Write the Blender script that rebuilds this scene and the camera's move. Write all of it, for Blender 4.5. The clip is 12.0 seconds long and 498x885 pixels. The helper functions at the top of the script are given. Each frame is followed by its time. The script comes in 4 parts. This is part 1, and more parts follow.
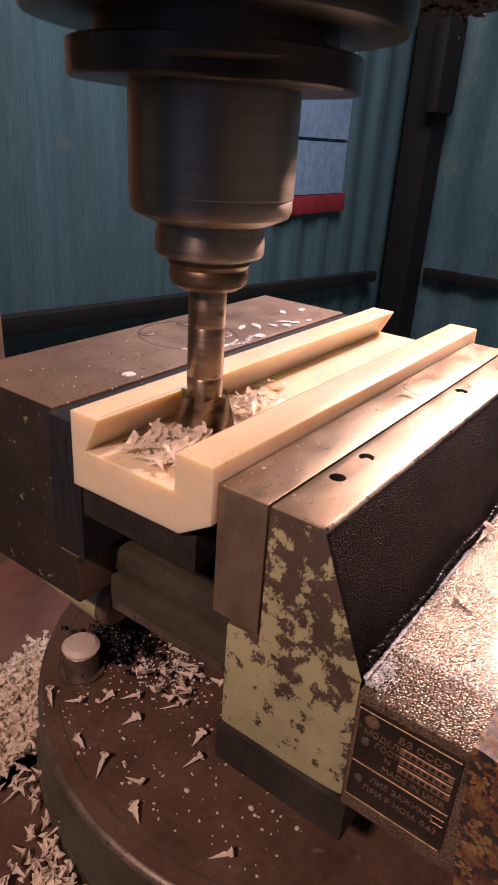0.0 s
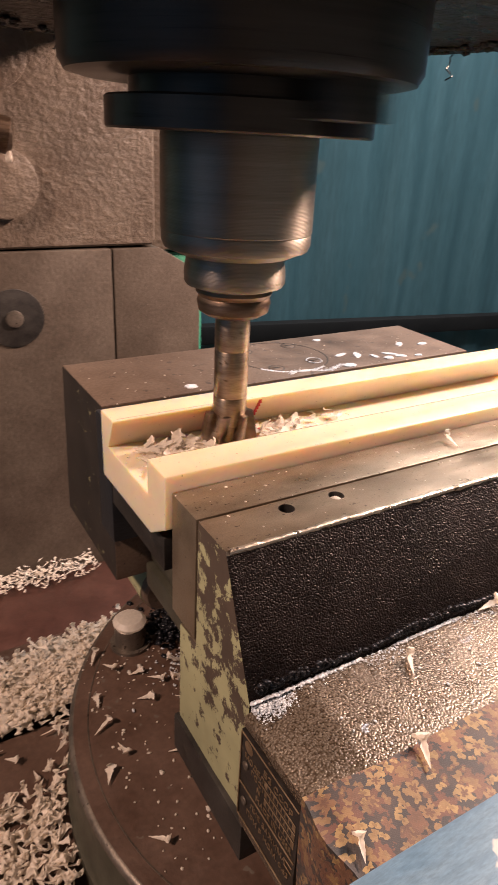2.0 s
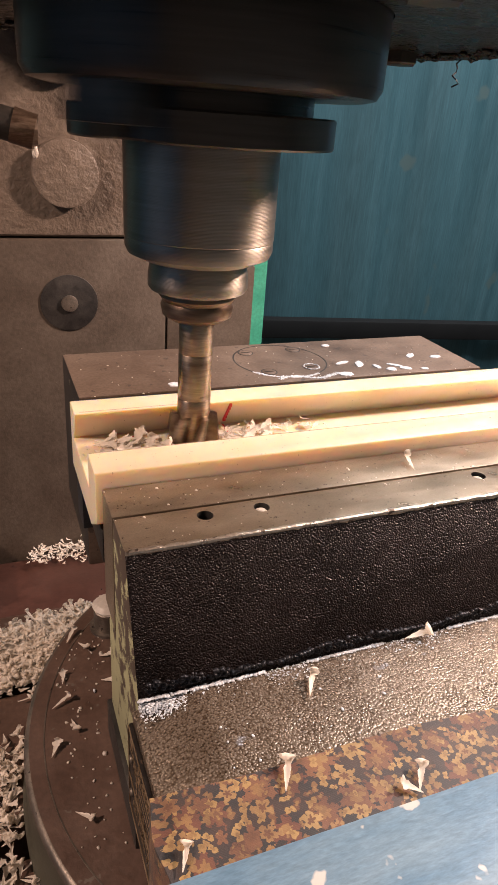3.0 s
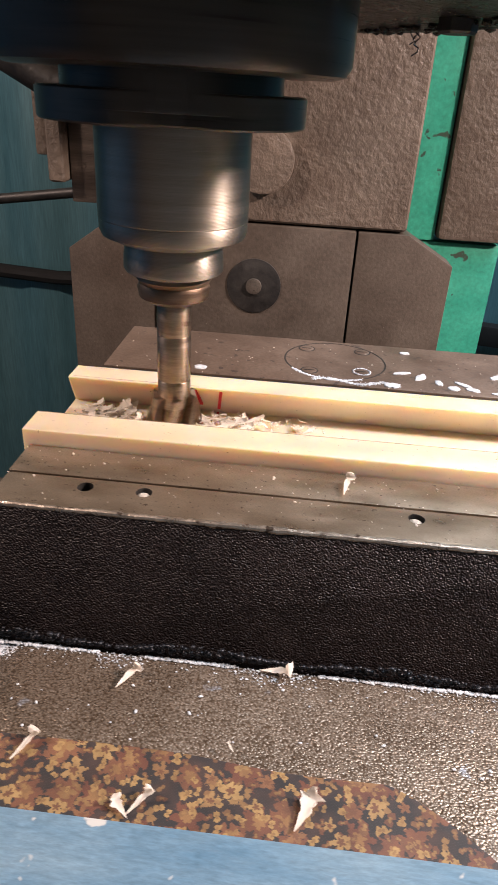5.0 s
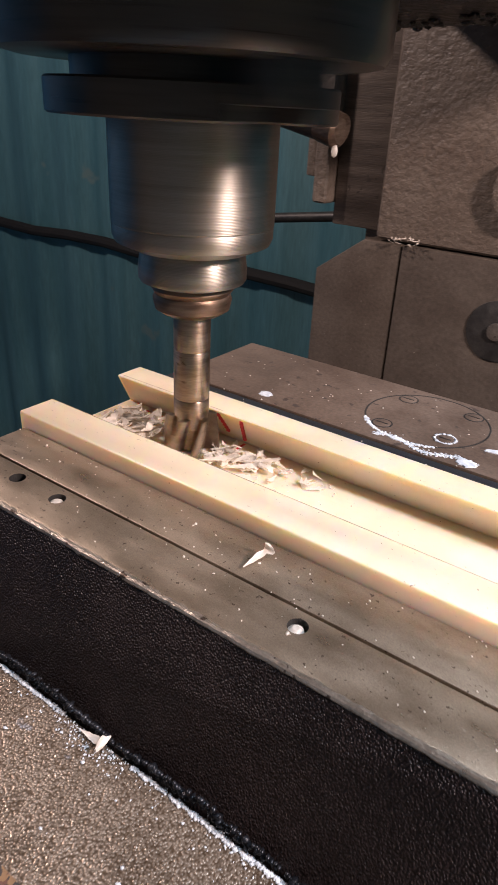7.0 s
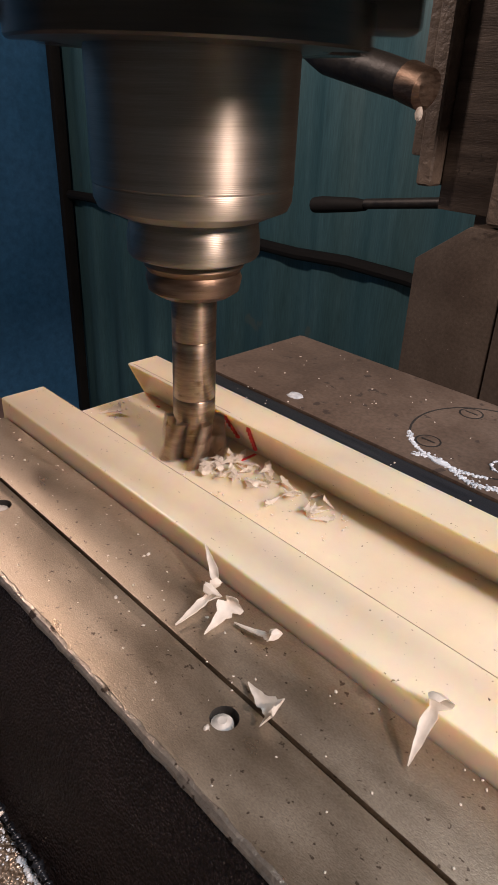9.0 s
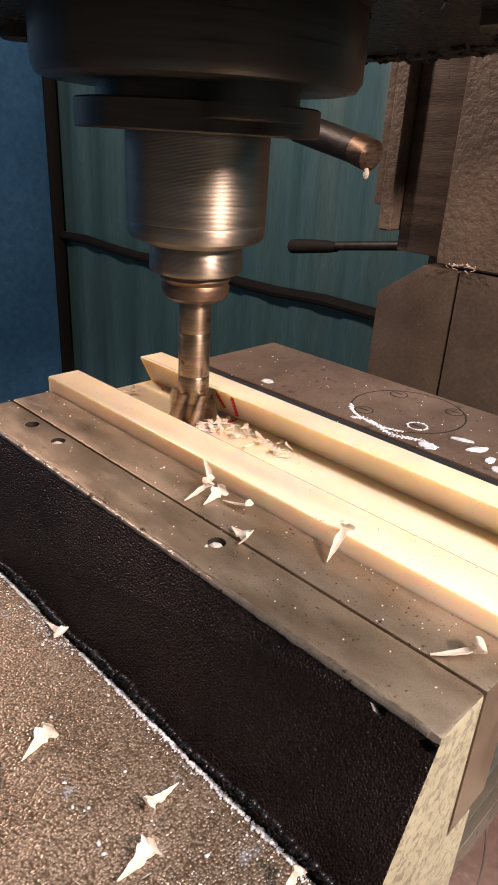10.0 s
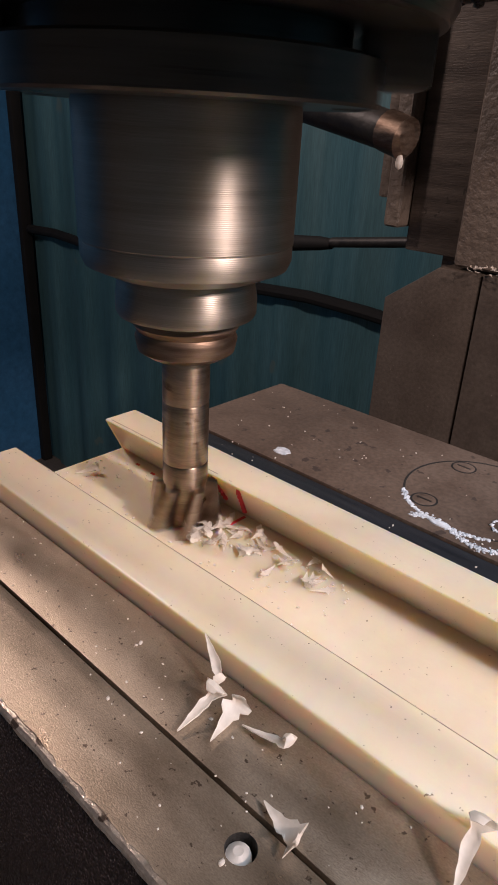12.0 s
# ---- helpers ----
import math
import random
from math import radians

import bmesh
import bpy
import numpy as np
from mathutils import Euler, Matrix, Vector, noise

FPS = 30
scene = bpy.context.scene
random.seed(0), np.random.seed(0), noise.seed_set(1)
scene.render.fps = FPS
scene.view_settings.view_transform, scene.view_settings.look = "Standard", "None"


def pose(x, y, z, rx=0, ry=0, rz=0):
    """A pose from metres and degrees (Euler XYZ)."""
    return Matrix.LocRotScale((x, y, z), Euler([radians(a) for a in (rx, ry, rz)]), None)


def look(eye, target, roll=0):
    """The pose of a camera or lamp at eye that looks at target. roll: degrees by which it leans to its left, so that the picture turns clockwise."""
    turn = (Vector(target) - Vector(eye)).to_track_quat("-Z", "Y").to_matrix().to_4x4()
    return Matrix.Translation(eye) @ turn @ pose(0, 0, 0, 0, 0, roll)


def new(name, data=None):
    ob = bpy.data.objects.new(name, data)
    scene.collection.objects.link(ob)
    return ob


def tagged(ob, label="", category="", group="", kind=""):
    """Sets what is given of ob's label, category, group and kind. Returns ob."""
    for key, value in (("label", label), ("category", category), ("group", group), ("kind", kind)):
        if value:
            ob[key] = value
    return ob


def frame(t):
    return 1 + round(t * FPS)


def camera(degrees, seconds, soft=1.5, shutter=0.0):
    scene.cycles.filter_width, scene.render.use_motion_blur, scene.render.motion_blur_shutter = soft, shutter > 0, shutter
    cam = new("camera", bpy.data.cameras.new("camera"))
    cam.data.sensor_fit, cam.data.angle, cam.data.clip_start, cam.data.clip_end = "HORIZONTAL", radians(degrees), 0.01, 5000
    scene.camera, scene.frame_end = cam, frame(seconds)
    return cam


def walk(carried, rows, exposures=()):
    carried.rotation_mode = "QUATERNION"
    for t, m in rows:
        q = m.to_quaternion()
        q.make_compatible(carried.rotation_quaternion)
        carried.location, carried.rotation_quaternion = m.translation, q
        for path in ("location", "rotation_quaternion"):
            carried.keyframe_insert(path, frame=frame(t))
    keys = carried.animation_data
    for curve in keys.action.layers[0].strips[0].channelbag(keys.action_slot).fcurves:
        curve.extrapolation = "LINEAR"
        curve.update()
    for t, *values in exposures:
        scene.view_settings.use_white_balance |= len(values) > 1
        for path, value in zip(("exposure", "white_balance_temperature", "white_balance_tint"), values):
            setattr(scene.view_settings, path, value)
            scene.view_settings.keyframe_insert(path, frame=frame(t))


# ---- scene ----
cam = camera(41.36, 12.0, shutter=0.25)
PATH = [
    (0, (-0.15627, -0.07680, 0.10796), (0.21575, 0.18251, -0.10265), 3.94),
    (0.5, (-0.16045, -0.09826, 0.12881), (0.21521, 0.16114, -0.07514), 3.24),
    (1, (-0.12574, -0.11406, 0.12165), (0.20375, 0.20300, -0.08060), 2.20),
    (1.5, (-0.10193, -0.13215, 0.11743), (0.18632, 0.21872, -0.09187), 2.84),
    (2, (-0.08763, -0.15394, 0.12183), (0.14808, 0.23368, -0.08837), 2.98),
    (2.5, (-0.05678, -0.16347, 0.12421), (0.09857, 0.25598, -0.09923), 1.49),
    (3, (-0.03366, -0.17940, 0.13219), (0.14004, 0.23445, -0.08817), 4.30),
    (3.2, (-0.03230, -0.17868, 0.13233), (0.12357, 0.23771, -0.09643), 5.57),
    (4.8, (0.09618, -0.19071, 0.13997), (0.06472, 0.24883, -0.09627), 2.85),
    (5, (0.10774, -0.18948, 0.13592), (0.07796, 0.24994, -0.10079), 3.40),
    (5.5, (0.14850, -0.17170, 0.13217), (0.06230, 0.26250, -0.10031), 2.67),
    (6, (0.18840, -0.15228, 0.12325), (0.01478, 0.25197, -0.11431), 2.86),
    (6.5, (0.20476, -0.14811, 0.13390), (0.02212, 0.25898, -0.09175), 5.11),
    (6.7, (0.22204, -0.13426, 0.13257), (0.00786, 0.25705, -0.09326), 4.07),
    (8.5, (0.22650, -0.03768, 0.10730), (-0.08702, 0.26883, -0.13303), 2.95),
    (9, (0.22435, -0.04654, 0.11349), (-0.08991, 0.26172, -0.12361), 2.40),
    (9.5, (0.24519, -0.06805, 0.12058), (-0.06853, 0.24659, -0.10874), 2.88),
    (10, (0.29126, -0.11065, 0.12215), (-0.02425, 0.21574, -0.08744), 3.36),
    (10.5, (0.28834, -0.11847, 0.11362), (-0.02279, 0.21168, -0.09661), 3.97),
    (11, (0.24381, -0.07254, 0.11984), (-0.05994, 0.26595, -0.08791), 3.70),
    (11.5, (0.21593, -0.05036, 0.12100), (-0.09066, 0.28821, -0.08239), 3.96),
    (12, (0.20572, -0.04213, 0.11736), (-0.09586, 0.29318, -0.09853), 3.09),
]
FEED = 0.00084  # metres a second by which the table travels towards -x
walk(cam, [(t, Matrix.Translation((-FEED * t, 0, 0)) @ look(eye, target, roll)) for t, eye, target, roll in PATH],
     [(0, -0.12, 7250, 39), (0.5, -0.08, 7050, 30), (1.5, 0.1, 7000, 25), (2.5, 0.36, 6850, 16), (3.0, 0.24, 6650, 16), (5.0, 0.14, 5900, 10), (6.5, 0.12, 5550, 10), (8.5, -0.87, 5700, 10), (9.0, -0.64, 5900, 10), (9.5, -0.30, 6200, 12),
      (10.0, -0.05, 6400, 13), (10.5, -0.03, 6600, 15), (11.0, -0.32, 6600, 16), (11.5, -0.57, 5700, 10), (12.0, -0.69, 5600, 11)])


# ---- light ----
world = bpy.data.worlds.new("world")
scene.world = world
world.use_nodes = True
world.node_tree.nodes["Background"].inputs[0].default_value = (0.42, 0.55, 0.62, 1)
world.node_tree.nodes["Background"].inputs[1].default_value = 0.022


def lamp(name, kind, watts, colour, m, size):
    data = bpy.data.lights.new(name, kind)
    data.energy, data.color = watts, colour
    if kind == "AREA":
        data.size = size
    else:
        data.shadow_soft_size = size
    ob = new(name, data)
    ob.matrix_world = m
    return ob


# the machine's own work lamp, on its arm beside the table, and the bulb under the shop's roof
work_light = lamp("work_light", "SPOT", 92, (1.0, 0.72, 0.57), look((0.95, 0.08, 0.58), (0.10, 0.05, 0.0)), 0.05)
work_light.data.spot_size, work_light.data.spot_blend = radians(104), 0.5
lamp("shop_bulb", "POINT", 46, (1.0, 0.72, 0.56), pose(-0.80, 0.0, 0.74), 0.05)
# added cool fill under the ceiling, no fixture; brightens the walls of the closed room
lamp("room_fill", "AREA", 34, (0.92, 0.97, 1.0), look((1.1, 0.30, 1.38), (1.1, 0.31, 0)), 0.9)

# ---- materials ----


def material(name):
    m = bpy.data.materials.new(name)
    m.use_nodes = True
    return m, m.node_tree.nodes, m.node_tree.links, m.node_tree.nodes["Principled BSDF"]


def noise_node(nodes, links, scale, detail=4.0, rough=0.6, stretch=None, coord="Object"):
    co = nodes.new("ShaderNodeTexCoord")
    n = nodes.new("ShaderNodeTexNoise")
    n.inputs["Scale"].default_value, n.inputs["Detail"].default_value, n.inputs["Roughness"].default_value = scale, detail, rough
    if stretch:
        mp = nodes.new("ShaderNodeMapping")
        mp.inputs["Scale"].default_value = stretch
        links.new(co.outputs[coord], mp.inputs[0])
        links.new(mp.outputs[0], n.inputs["Vector"])
    else:
        links.new(co.outputs[coord], n.inputs["Vector"])
    return n


def ramp(nodes, links, fac, stops):
    r = nodes.new("ShaderNodeValToRGB")
    while len(r.color_ramp.elements) < len(stops):
        r.color_ramp.elements.new(0.5)
    for e, (p, c) in zip(r.color_ramp.elements, stops):
        e.position, e.color = p, (*c, 1) if len(c) == 3 else c
    links.new(fac, r.inputs[0])
    return r


def mix(nodes, links, fac, a, b):
    n = nodes.new("ShaderNodeMix")
    n.data_type = "RGBA"
    links.new(fac, n.inputs[0])
    for i, v in ((6, a), (7, b)):
        if isinstance(v, tuple):
            n.inputs[i].default_value = (*v, 1)
        else:
            links.new(v, n.inputs[i])
    return n.outputs[2]


def surface(name, dark, light, scale=60, rough=(0.4, 0.6), metal=0.0, bump=0.1, bump_scale=400, stretch=None,
            spots=None, spot_scale=120, spot_at=0.68, coat=0.0, detail=5.0, relief=0.001, cells=False):
    """A surface with broad mottling, fine grain in the relief, and stains or specks of another colour."""
    m, nodes, links, bsdf = material(name)
    broad = noise_node(nodes, links, scale, detail, 0.6, stretch)
    colour = ramp(nodes, links, broad.outputs[0], [(0.3, dark), (0.7, light)]).outputs[0]
    fine = noise_node(nodes, links, bump_scale, 1.0 if cells else 4, 0.6, stretch)
    grain = ramp(nodes, links, fine.outputs[0], [(0.25, (0.72, 0.72, 0.72)), (0.75, (1.18, 1.18, 1.18))]).outputs[0]
    mul = nodes.new("ShaderNodeMix")
    mul.data_type, mul.blend_type = "RGBA", "MULTIPLY"
    mul.inputs[0].default_value = 1.0
    links.new(colour, mul.inputs[6]), links.new(grain, mul.inputs[7])
    colour = mul.outputs[2]
    if spots:
        s = noise_node(nodes, links, spot_scale, 3, 0.5)
        mask = ramp(nodes, links, s.outputs[0], [(spot_at, (0, 0, 0)), (spot_at + 0.03, (1, 1, 1))]).outputs[0]
        colour = mix(nodes, links, mask, colour, spots)
    links.new(colour, bsdf.inputs["Base Color"])
    rr = nodes.new("ShaderNodeMapRange")
    rr.inputs[1].default_value, rr.inputs[2].default_value = 0.3, 0.7
    rr.inputs[3].default_value, rr.inputs[4].default_value = rough
    links.new(broad.outputs[0], rr.inputs[0])
    links.new(rr.outputs[0], bsdf.inputs["Roughness"])
    bsdf.inputs["Metallic"].default_value = metal
    bsdf.inputs["Coat Weight"].default_value = coat
    bsdf.inputs["Coat Roughness"].default_value = 0.15
    if bump:
        b = nodes.new("ShaderNodeBump")
        b.inputs["Strength"].default_value, b.inputs["Distance"].default_value = bump, relief
        links.new(fine.outputs[0], b.inputs["Height"])
        links.new(b.outputs[0], bsdf.inputs["Normal"])
    return m


def flaked(name, bare, paint, scale=70, at=0.5, worn_from=None):
    """Old paint that has come off in flakes, with its edge standing proud; above worn_from (metres, local) little is left."""
    m, nodes, links, bsdf = material(name)
    n = noise_node(nodes, links, scale, 9, 0.74)
    value = n.outputs[0]
    if worn_from is not None:
        co = nodes.new("ShaderNodeTexCoord")
        sep = nodes.new("ShaderNodeSeparateXYZ")
        links.new(co.outputs["Object"], sep.inputs[0])
        r = nodes.new("ShaderNodeMapRange")
        r.inputs[1].default_value, r.inputs[2].default_value = worn_from - 0.05, worn_from + 0.055
        r.inputs[3].default_value, r.inputs[4].default_value = 0.10, -0.085
        links.new(sep.outputs[2], r.inputs[0])
        add = nodes.new("ShaderNodeMath")
        links.new(value, add.inputs[0]), links.new(r.outputs[0], add.inputs[1])
        value = add.outputs[0]
    mask = ramp(nodes, links, value, [(at, (0, 0, 0)), (at + 0.008, (1, 1, 1))])
    tone = noise_node(nodes, links, 45, 4)
    p = ramp(nodes, links, tone.outputs[0], [(0.3, tuple(c * 0.75 for c in paint)), (0.7, paint)]).outputs[0]
    b = ramp(nodes, links, tone.outputs[0], [(0.3, tuple(c * 0.6 for c in bare)), (0.7, bare)]).outputs[0]
    links.new(mix(nodes, links, mask.outputs[0], b, p), bsdf.inputs["Base Color"])
    bsdf.inputs["Roughness"].default_value = 0.5
    bm_ = nodes.new("ShaderNodeBump")
    bm_.inputs["Strength"].default_value, bm_.inputs["Distance"].default_value = 0.6, 0.0006
    links.new(mask.outputs[0], bm_.inputs["Height"])
    links.new(bm_.outputs[0], bsdf.inputs["Normal"])
    return m


GROUND_STEEL = surface("ground_steel", (0.22, 0.172, 0.122), (0.355, 0.292, 0.22), 60, (0.27, 0.44), 0.72, 0.18, 2400, (0.7, 1.5, 1), (0.095, 0.070, 0.050), 640, 0.67)
WORN_EDGE = surface("bright_worn_edge", (0.42, 0.36, 0.30), (0.60, 0.53, 0.45), 160, (0.25, 0.4), 0.9, 0.3, 900, None, (0.12, 0.09, 0.07), 240, 0.62)
WORN_STEEL = surface("worn_steel", (0.12, 0.105, 0.09), (0.22, 0.19, 0.16), 60, (0.35, 0.55), 0.7, 0.15, 700, None, (0.05, 0.04, 0.035), 260, 0.66)
DARK_STEEL = surface("dark_steel", (0.025, 0.024, 0.024), (0.06, 0.056, 0.052), 70, (0.4, 0.6), 0.5, 0.15, 700)
BLUED_STEEL = surface("blued_steel", (0.03, 0.035, 0.045), (0.055, 0.06, 0.07), 60, (0.35, 0.5), 0.6, 0.08, 900, (0.4, 8, 1))
BROWN_STEEL = surface("oily_steel", (0.125, 0.088, 0.066), (0.195, 0.146, 0.112), 35, (0.38, 0.56), 0.4, 0.12, 600, None, (0.08, 0.06, 0.05), 180, 0.66)
# the black paint's pale specks are glints of its grain, put into the colour
BLACK_PAINT = surface("black_textured_paint", (0.0075, 0.0045, 0.0046), (0.018, 0.0112, 0.0110), 45, (0.34, 0.50), 0.0, 1.0, 1900, None, (0.10, 0.078, 0.066), 1300, 0.69)
BLACK_PAINT.node_tree.nodes["Principled BSDF"].inputs["Specular IOR Level"].default_value = 0.26
FLAKED_PAINT = flaked("flaked_green_paint", (0.085, 0.064, 0.050), (0.36, 0.365, 0.215), 105, 0.50, 0.105)
FLAKED_LITTLE = flaked("nearly_bare_iron", (0.028, 0.023, 0.020), (0.22, 0.21, 0.11), 120, 0.62)
FLAKED_RUBBED = flaked("rubbed_green_paint", (0.25, 0.23, 0.175), (0.34, 0.335, 0.235), 420, 0.47)
HAMMERED = surface("hammered_silver_paint", (0.165, 0.130, 0.098), (0.27, 0.225, 0.18), 32, (0.20, 0.34), 0.55, 1.0, 1350, None, (0.30, 0.31, 0.34), 70, 0.70, relief=0.002, cells=True, coat=0.3)


def grains(m, scale, depth):
    """Relief of close round grains, with the colour lighter on them and darker in the hollows between."""
    nodes, links = m.node_tree.nodes, m.node_tree.links
    co = nodes.new("ShaderNodeTexCoord")
    v = nodes.new("ShaderNodeTexVoronoi")
    v.feature = "SMOOTH_F1"
    v.inputs["Scale"].default_value = scale
    links.new(co.outputs["Object"], v.inputs["Vector"])
    b = nodes.new("ShaderNodeBump")
    b.invert = True
    b.inputs["Strength"].default_value, b.inputs["Distance"].default_value = 0.9, depth
    links.new(v.outputs["Distance"], b.inputs["Height"])
    bsdf = nodes["Principled BSDF"]
    links.new(b.outputs[0], bsdf.inputs["Normal"])
    hollow_tone = ramp(nodes, links, v.outputs["Distance"], [(0.22, (1.15, 1.15, 1.15)), (0.62, (0.42, 0.36, 0.30))]).outputs[0]
    mul = nodes.new("ShaderNodeMix")
    mul.data_type, mul.blend_type = "RGBA", "MULTIPLY"
    mul.inputs[0].default_value = 1.0
    links.new(bsdf.inputs["Base Color"].links[0].from_socket, mul.inputs[6]), links.new(hollow_tone, mul.inputs[7])
    links.new(mul.outputs[2], bsdf.inputs["Base Color"])


grains(HAMMERED, 1500, 0.00040)
grains(BLACK_PAINT, 1600, 0.00075)
CAST_BROWN = surface("oily_cast_iron", (0.065, 0.038, 0.028), (0.115, 0.072, 0.055), 25, (0.3, 0.5), 0.1, 0.2, 300, None, (0.11, 0.09, 0.075), 150, 0.68)
OLIVE_PAINT = surface("dark_olive_paint", (0.030, 0.030, 0.022), (0.06, 0.058, 0.042), 30, (0.4, 0.6), 0.0, 0.2, 200)
COLUMN_PAINT = surface("old_grey_paint", (0.10, 0.075, 0.058), (0.155, 0.125, 0.098), 14, (0.40, 0.60), 0.0, 0.75, 130, None, (0.15, 0.12, 0.095), 60, 0.68, relief=0.003)
SCRAPED_WAY = surface("scraped_iron", (0.078, 0.060, 0.047), (0.118, 0.095, 0.075), 16, (0.4, 0.55), 0.3, 0.35, 300, None, (0.30, 0.26, 0.22), 400, 0.74)
SCRAPED_BANDS = surface("scraped_banded_iron", (0.050, 0.038, 0.030), (0.125, 0.100, 0.080), 9, (0.4, 0.6), 0.2, 0.4, 120, (0.7, 1, 9), (0.045, 0.035, 0.028), 60, 0.66)
GREEN_PAINT = surface("green_machine_paint", (0.03, 0.24, 0.16), (0.05, 0.33, 0.22), 20, (0.35, 0.5), 0.0, 0.15, 200, None, (0.03, 0.05, 0.035), 50, 0.7)
RED_BROWN = surface("red_brown_paint", (0.032, 0.013, 0.010), (0.058, 0.023, 0.016), 15, (0.3, 0.5), 0.0, 0.2, 150)
WALL_TEAL = surface("teal_sheet_metal", (0.058, 0.14, 0.165), (0.09, 0.195, 0.225), 5, (0.35, 0.5), 0.1, 0.06, 60, (6, 1, 0.4), (0.11, 0.17, 0.17), 8, 0.66)
WALL_BLUE = surface("blue_painted_sheet", (0.04, 0.15, 0.32), (0.06, 0.19, 0.40), 3, (0.4, 0.55), 0.0, 0.05, 50)
BLACK = surface("black_iron", (0.006, 0.006, 0.006), (0.013, 0.012, 0.012), 20, (0.7, 0.85), 0.2, 0.2, 200)
GREASY_BLACK = surface("greasy_black_iron", (0.006, 0.005, 0.005), (0.019, 0.015, 0.012), 60, (0.18, 0.45), 0.1, 1.0, 260, None, (0.13, 0.085, 0.045), 200, 0.70, relief=0.003)
GREASY_BLACK.node_tree.nodes["Principled BSDF"].inputs["Specular IOR Level"].default_value = 0.3
SPINDLE_BLACK = surface("turned_black_steel", (0.045, 0.039, 0.033), (0.08, 0.07, 0.06), 30, (0.26, 0.38), 0.45, 0.1, 900, (1, 1, 14))
CHROME = surface("turned_steel", (0.27, 0.245, 0.21), (0.37, 0.34, 0.30), 30, (0.40, 0.50), 1.0, 0.08, 500, (0.5, 0.5, 14))
BRONZED = surface("stained_tool_steel", (0.22, 0.165, 0.12), (0.38, 0.31, 0.245), 80, (0.30, 0.45), 1.0, 0.08, 600, (1, 1, 6), (0.12, 0.08, 0.05), 220, 0.66)
RUSTY_STEEL = surface("browned_steel", (0.12, 0.075, 0.05), (0.26, 0.19, 0.14), 90, (0.3, 0.5), 0.9, 0.15, 600, (1, 1, 5))
RUBBER = surface("black_rubber_hose", (0.012, 0.011, 0.010), (0.03, 0.025, 0.02), 80, (0.4, 0.6), 0.0, 0.3, 300)
CHIP = surface("white_plastic_chip", (0.84, 0.79, 0.72), (0.91, 0.87, 0.81), 150, (0.35, 0.5), 0.0, 0.05, 500)
chip_bsdf = CHIP.node_tree.nodes["Principled BSDF"]
glow_through = CHIP.node_tree.nodes.new("ShaderNodeBsdfTranslucent")
glow_through.inputs[0].default_value = (0.94, 0.89, 0.82, 1)
thin = CHIP.node_tree.nodes.new("ShaderNodeMixShader")
thin.inputs[0].default_value = 0.55
CHIP.node_tree.links.new(chip_bsdf.outputs[0], thin.inputs[1])
CHIP.node_tree.links.new(glow_through.outputs[0], thin.inputs[2])
CHIP.node_tree.links.new(thin.outputs[0], CHIP.node_tree.nodes["Material Output"].inputs[0])
CRUST = surface("white_crust", (0.40, 0.44, 0.49), (0.66, 0.70, 0.74), 200, (0.4, 0.6), 0.0, 0.3, 500)
SWARF = surface("dark_swarf", (0.006, 0.007, 0.010), (0.02, 0.022, 0.028), 200, (0.25, 0.4), 0.4, 0.1, 400)
PAPER = surface("printed_sheet", (0.16, 0.30, 0.46), (0.24, 0.40, 0.56), 9, (0.4, 0.5), 0.0, 0.02, 40)
PAPER_RED = surface("red_strip", (0.30, 0.02, 0.03), (0.38, 0.04, 0.05), 20, (0.4, 0.5), 0.0, 0.02, 40)
BLUE_BOARD = surface("pale_blue_board", (0.085, 0.16, 0.235), (0.16, 0.24, 0.30), 18, (0.3, 0.45), 0.0, 0.1, 300, (1, 4, 1), (0.42, 0.42, 0.40), 90, 0.66)
RED_INK = surface("red_ink", (0.55, 0.02, 0.03), (0.65, 0.05, 0.05), 300, (0.5, 0.6), 0.0, 0.0, 300)
PLATE_BLACK = surface("black_nameplate", (0.012, 0.010, 0.010), (0.03, 0.026, 0.024), 120, (0.35, 0.5), 0.2, 0.1, 500, None, (0.10, 0.07, 0.05), 260, 0.68)
PLATE_BRASS = surface("brassy_relief", (0.28, 0.20, 0.12), (0.42, 0.32, 0.22), 150, (0.35, 0.5), 0.8, 0.1, 500)
CONCRETE = surface("oily_concrete", (0.06, 0.055, 0.05), (0.11, 0.10, 0.09), 6, (0.6, 0.8), 0.0, 0.2, 60)
ROOF = surface("grey_board", (0.22, 0.21, 0.20), (0.30, 0.29, 0.27), 4, (0.6, 0.8), 0.0, 0.1, 40)


def turned(m, amount, rings, turn=0.25):
    """Tool marks that run round the axis and draw the highlight out along it."""
    nodes, links = m.node_tree.nodes, m.node_tree.links
    t = nodes.new("ShaderNodeTangent")
    t.direction_type, t.axis = "RADIAL", "Z"
    bsdf = nodes["Principled BSDF"]
    bsdf.inputs["Anisotropic"].default_value, bsdf.inputs["Anisotropic Rotation"].default_value = amount, turn
    links.new(t.outputs[0], bsdf.inputs["Tangent"])
    co = nodes.new("ShaderNodeTexCoord")
    w = nodes.new("ShaderNodeTexWave")
    w.bands_direction = "Z"
    w.inputs["Scale"].default_value, w.inputs["Distortion"].default_value = 640, 0.15
    links.new(co.outputs["Object"], w.inputs["Vector"])
    b = nodes.new("ShaderNodeBump")
    b.inputs["Strength"].default_value, b.inputs["Distance"].default_value = rings, 0.00010
    links.new(w.outputs[1], b.inputs["Height"])
    links.new(b.outputs[0], bsdf.inputs["Normal"])


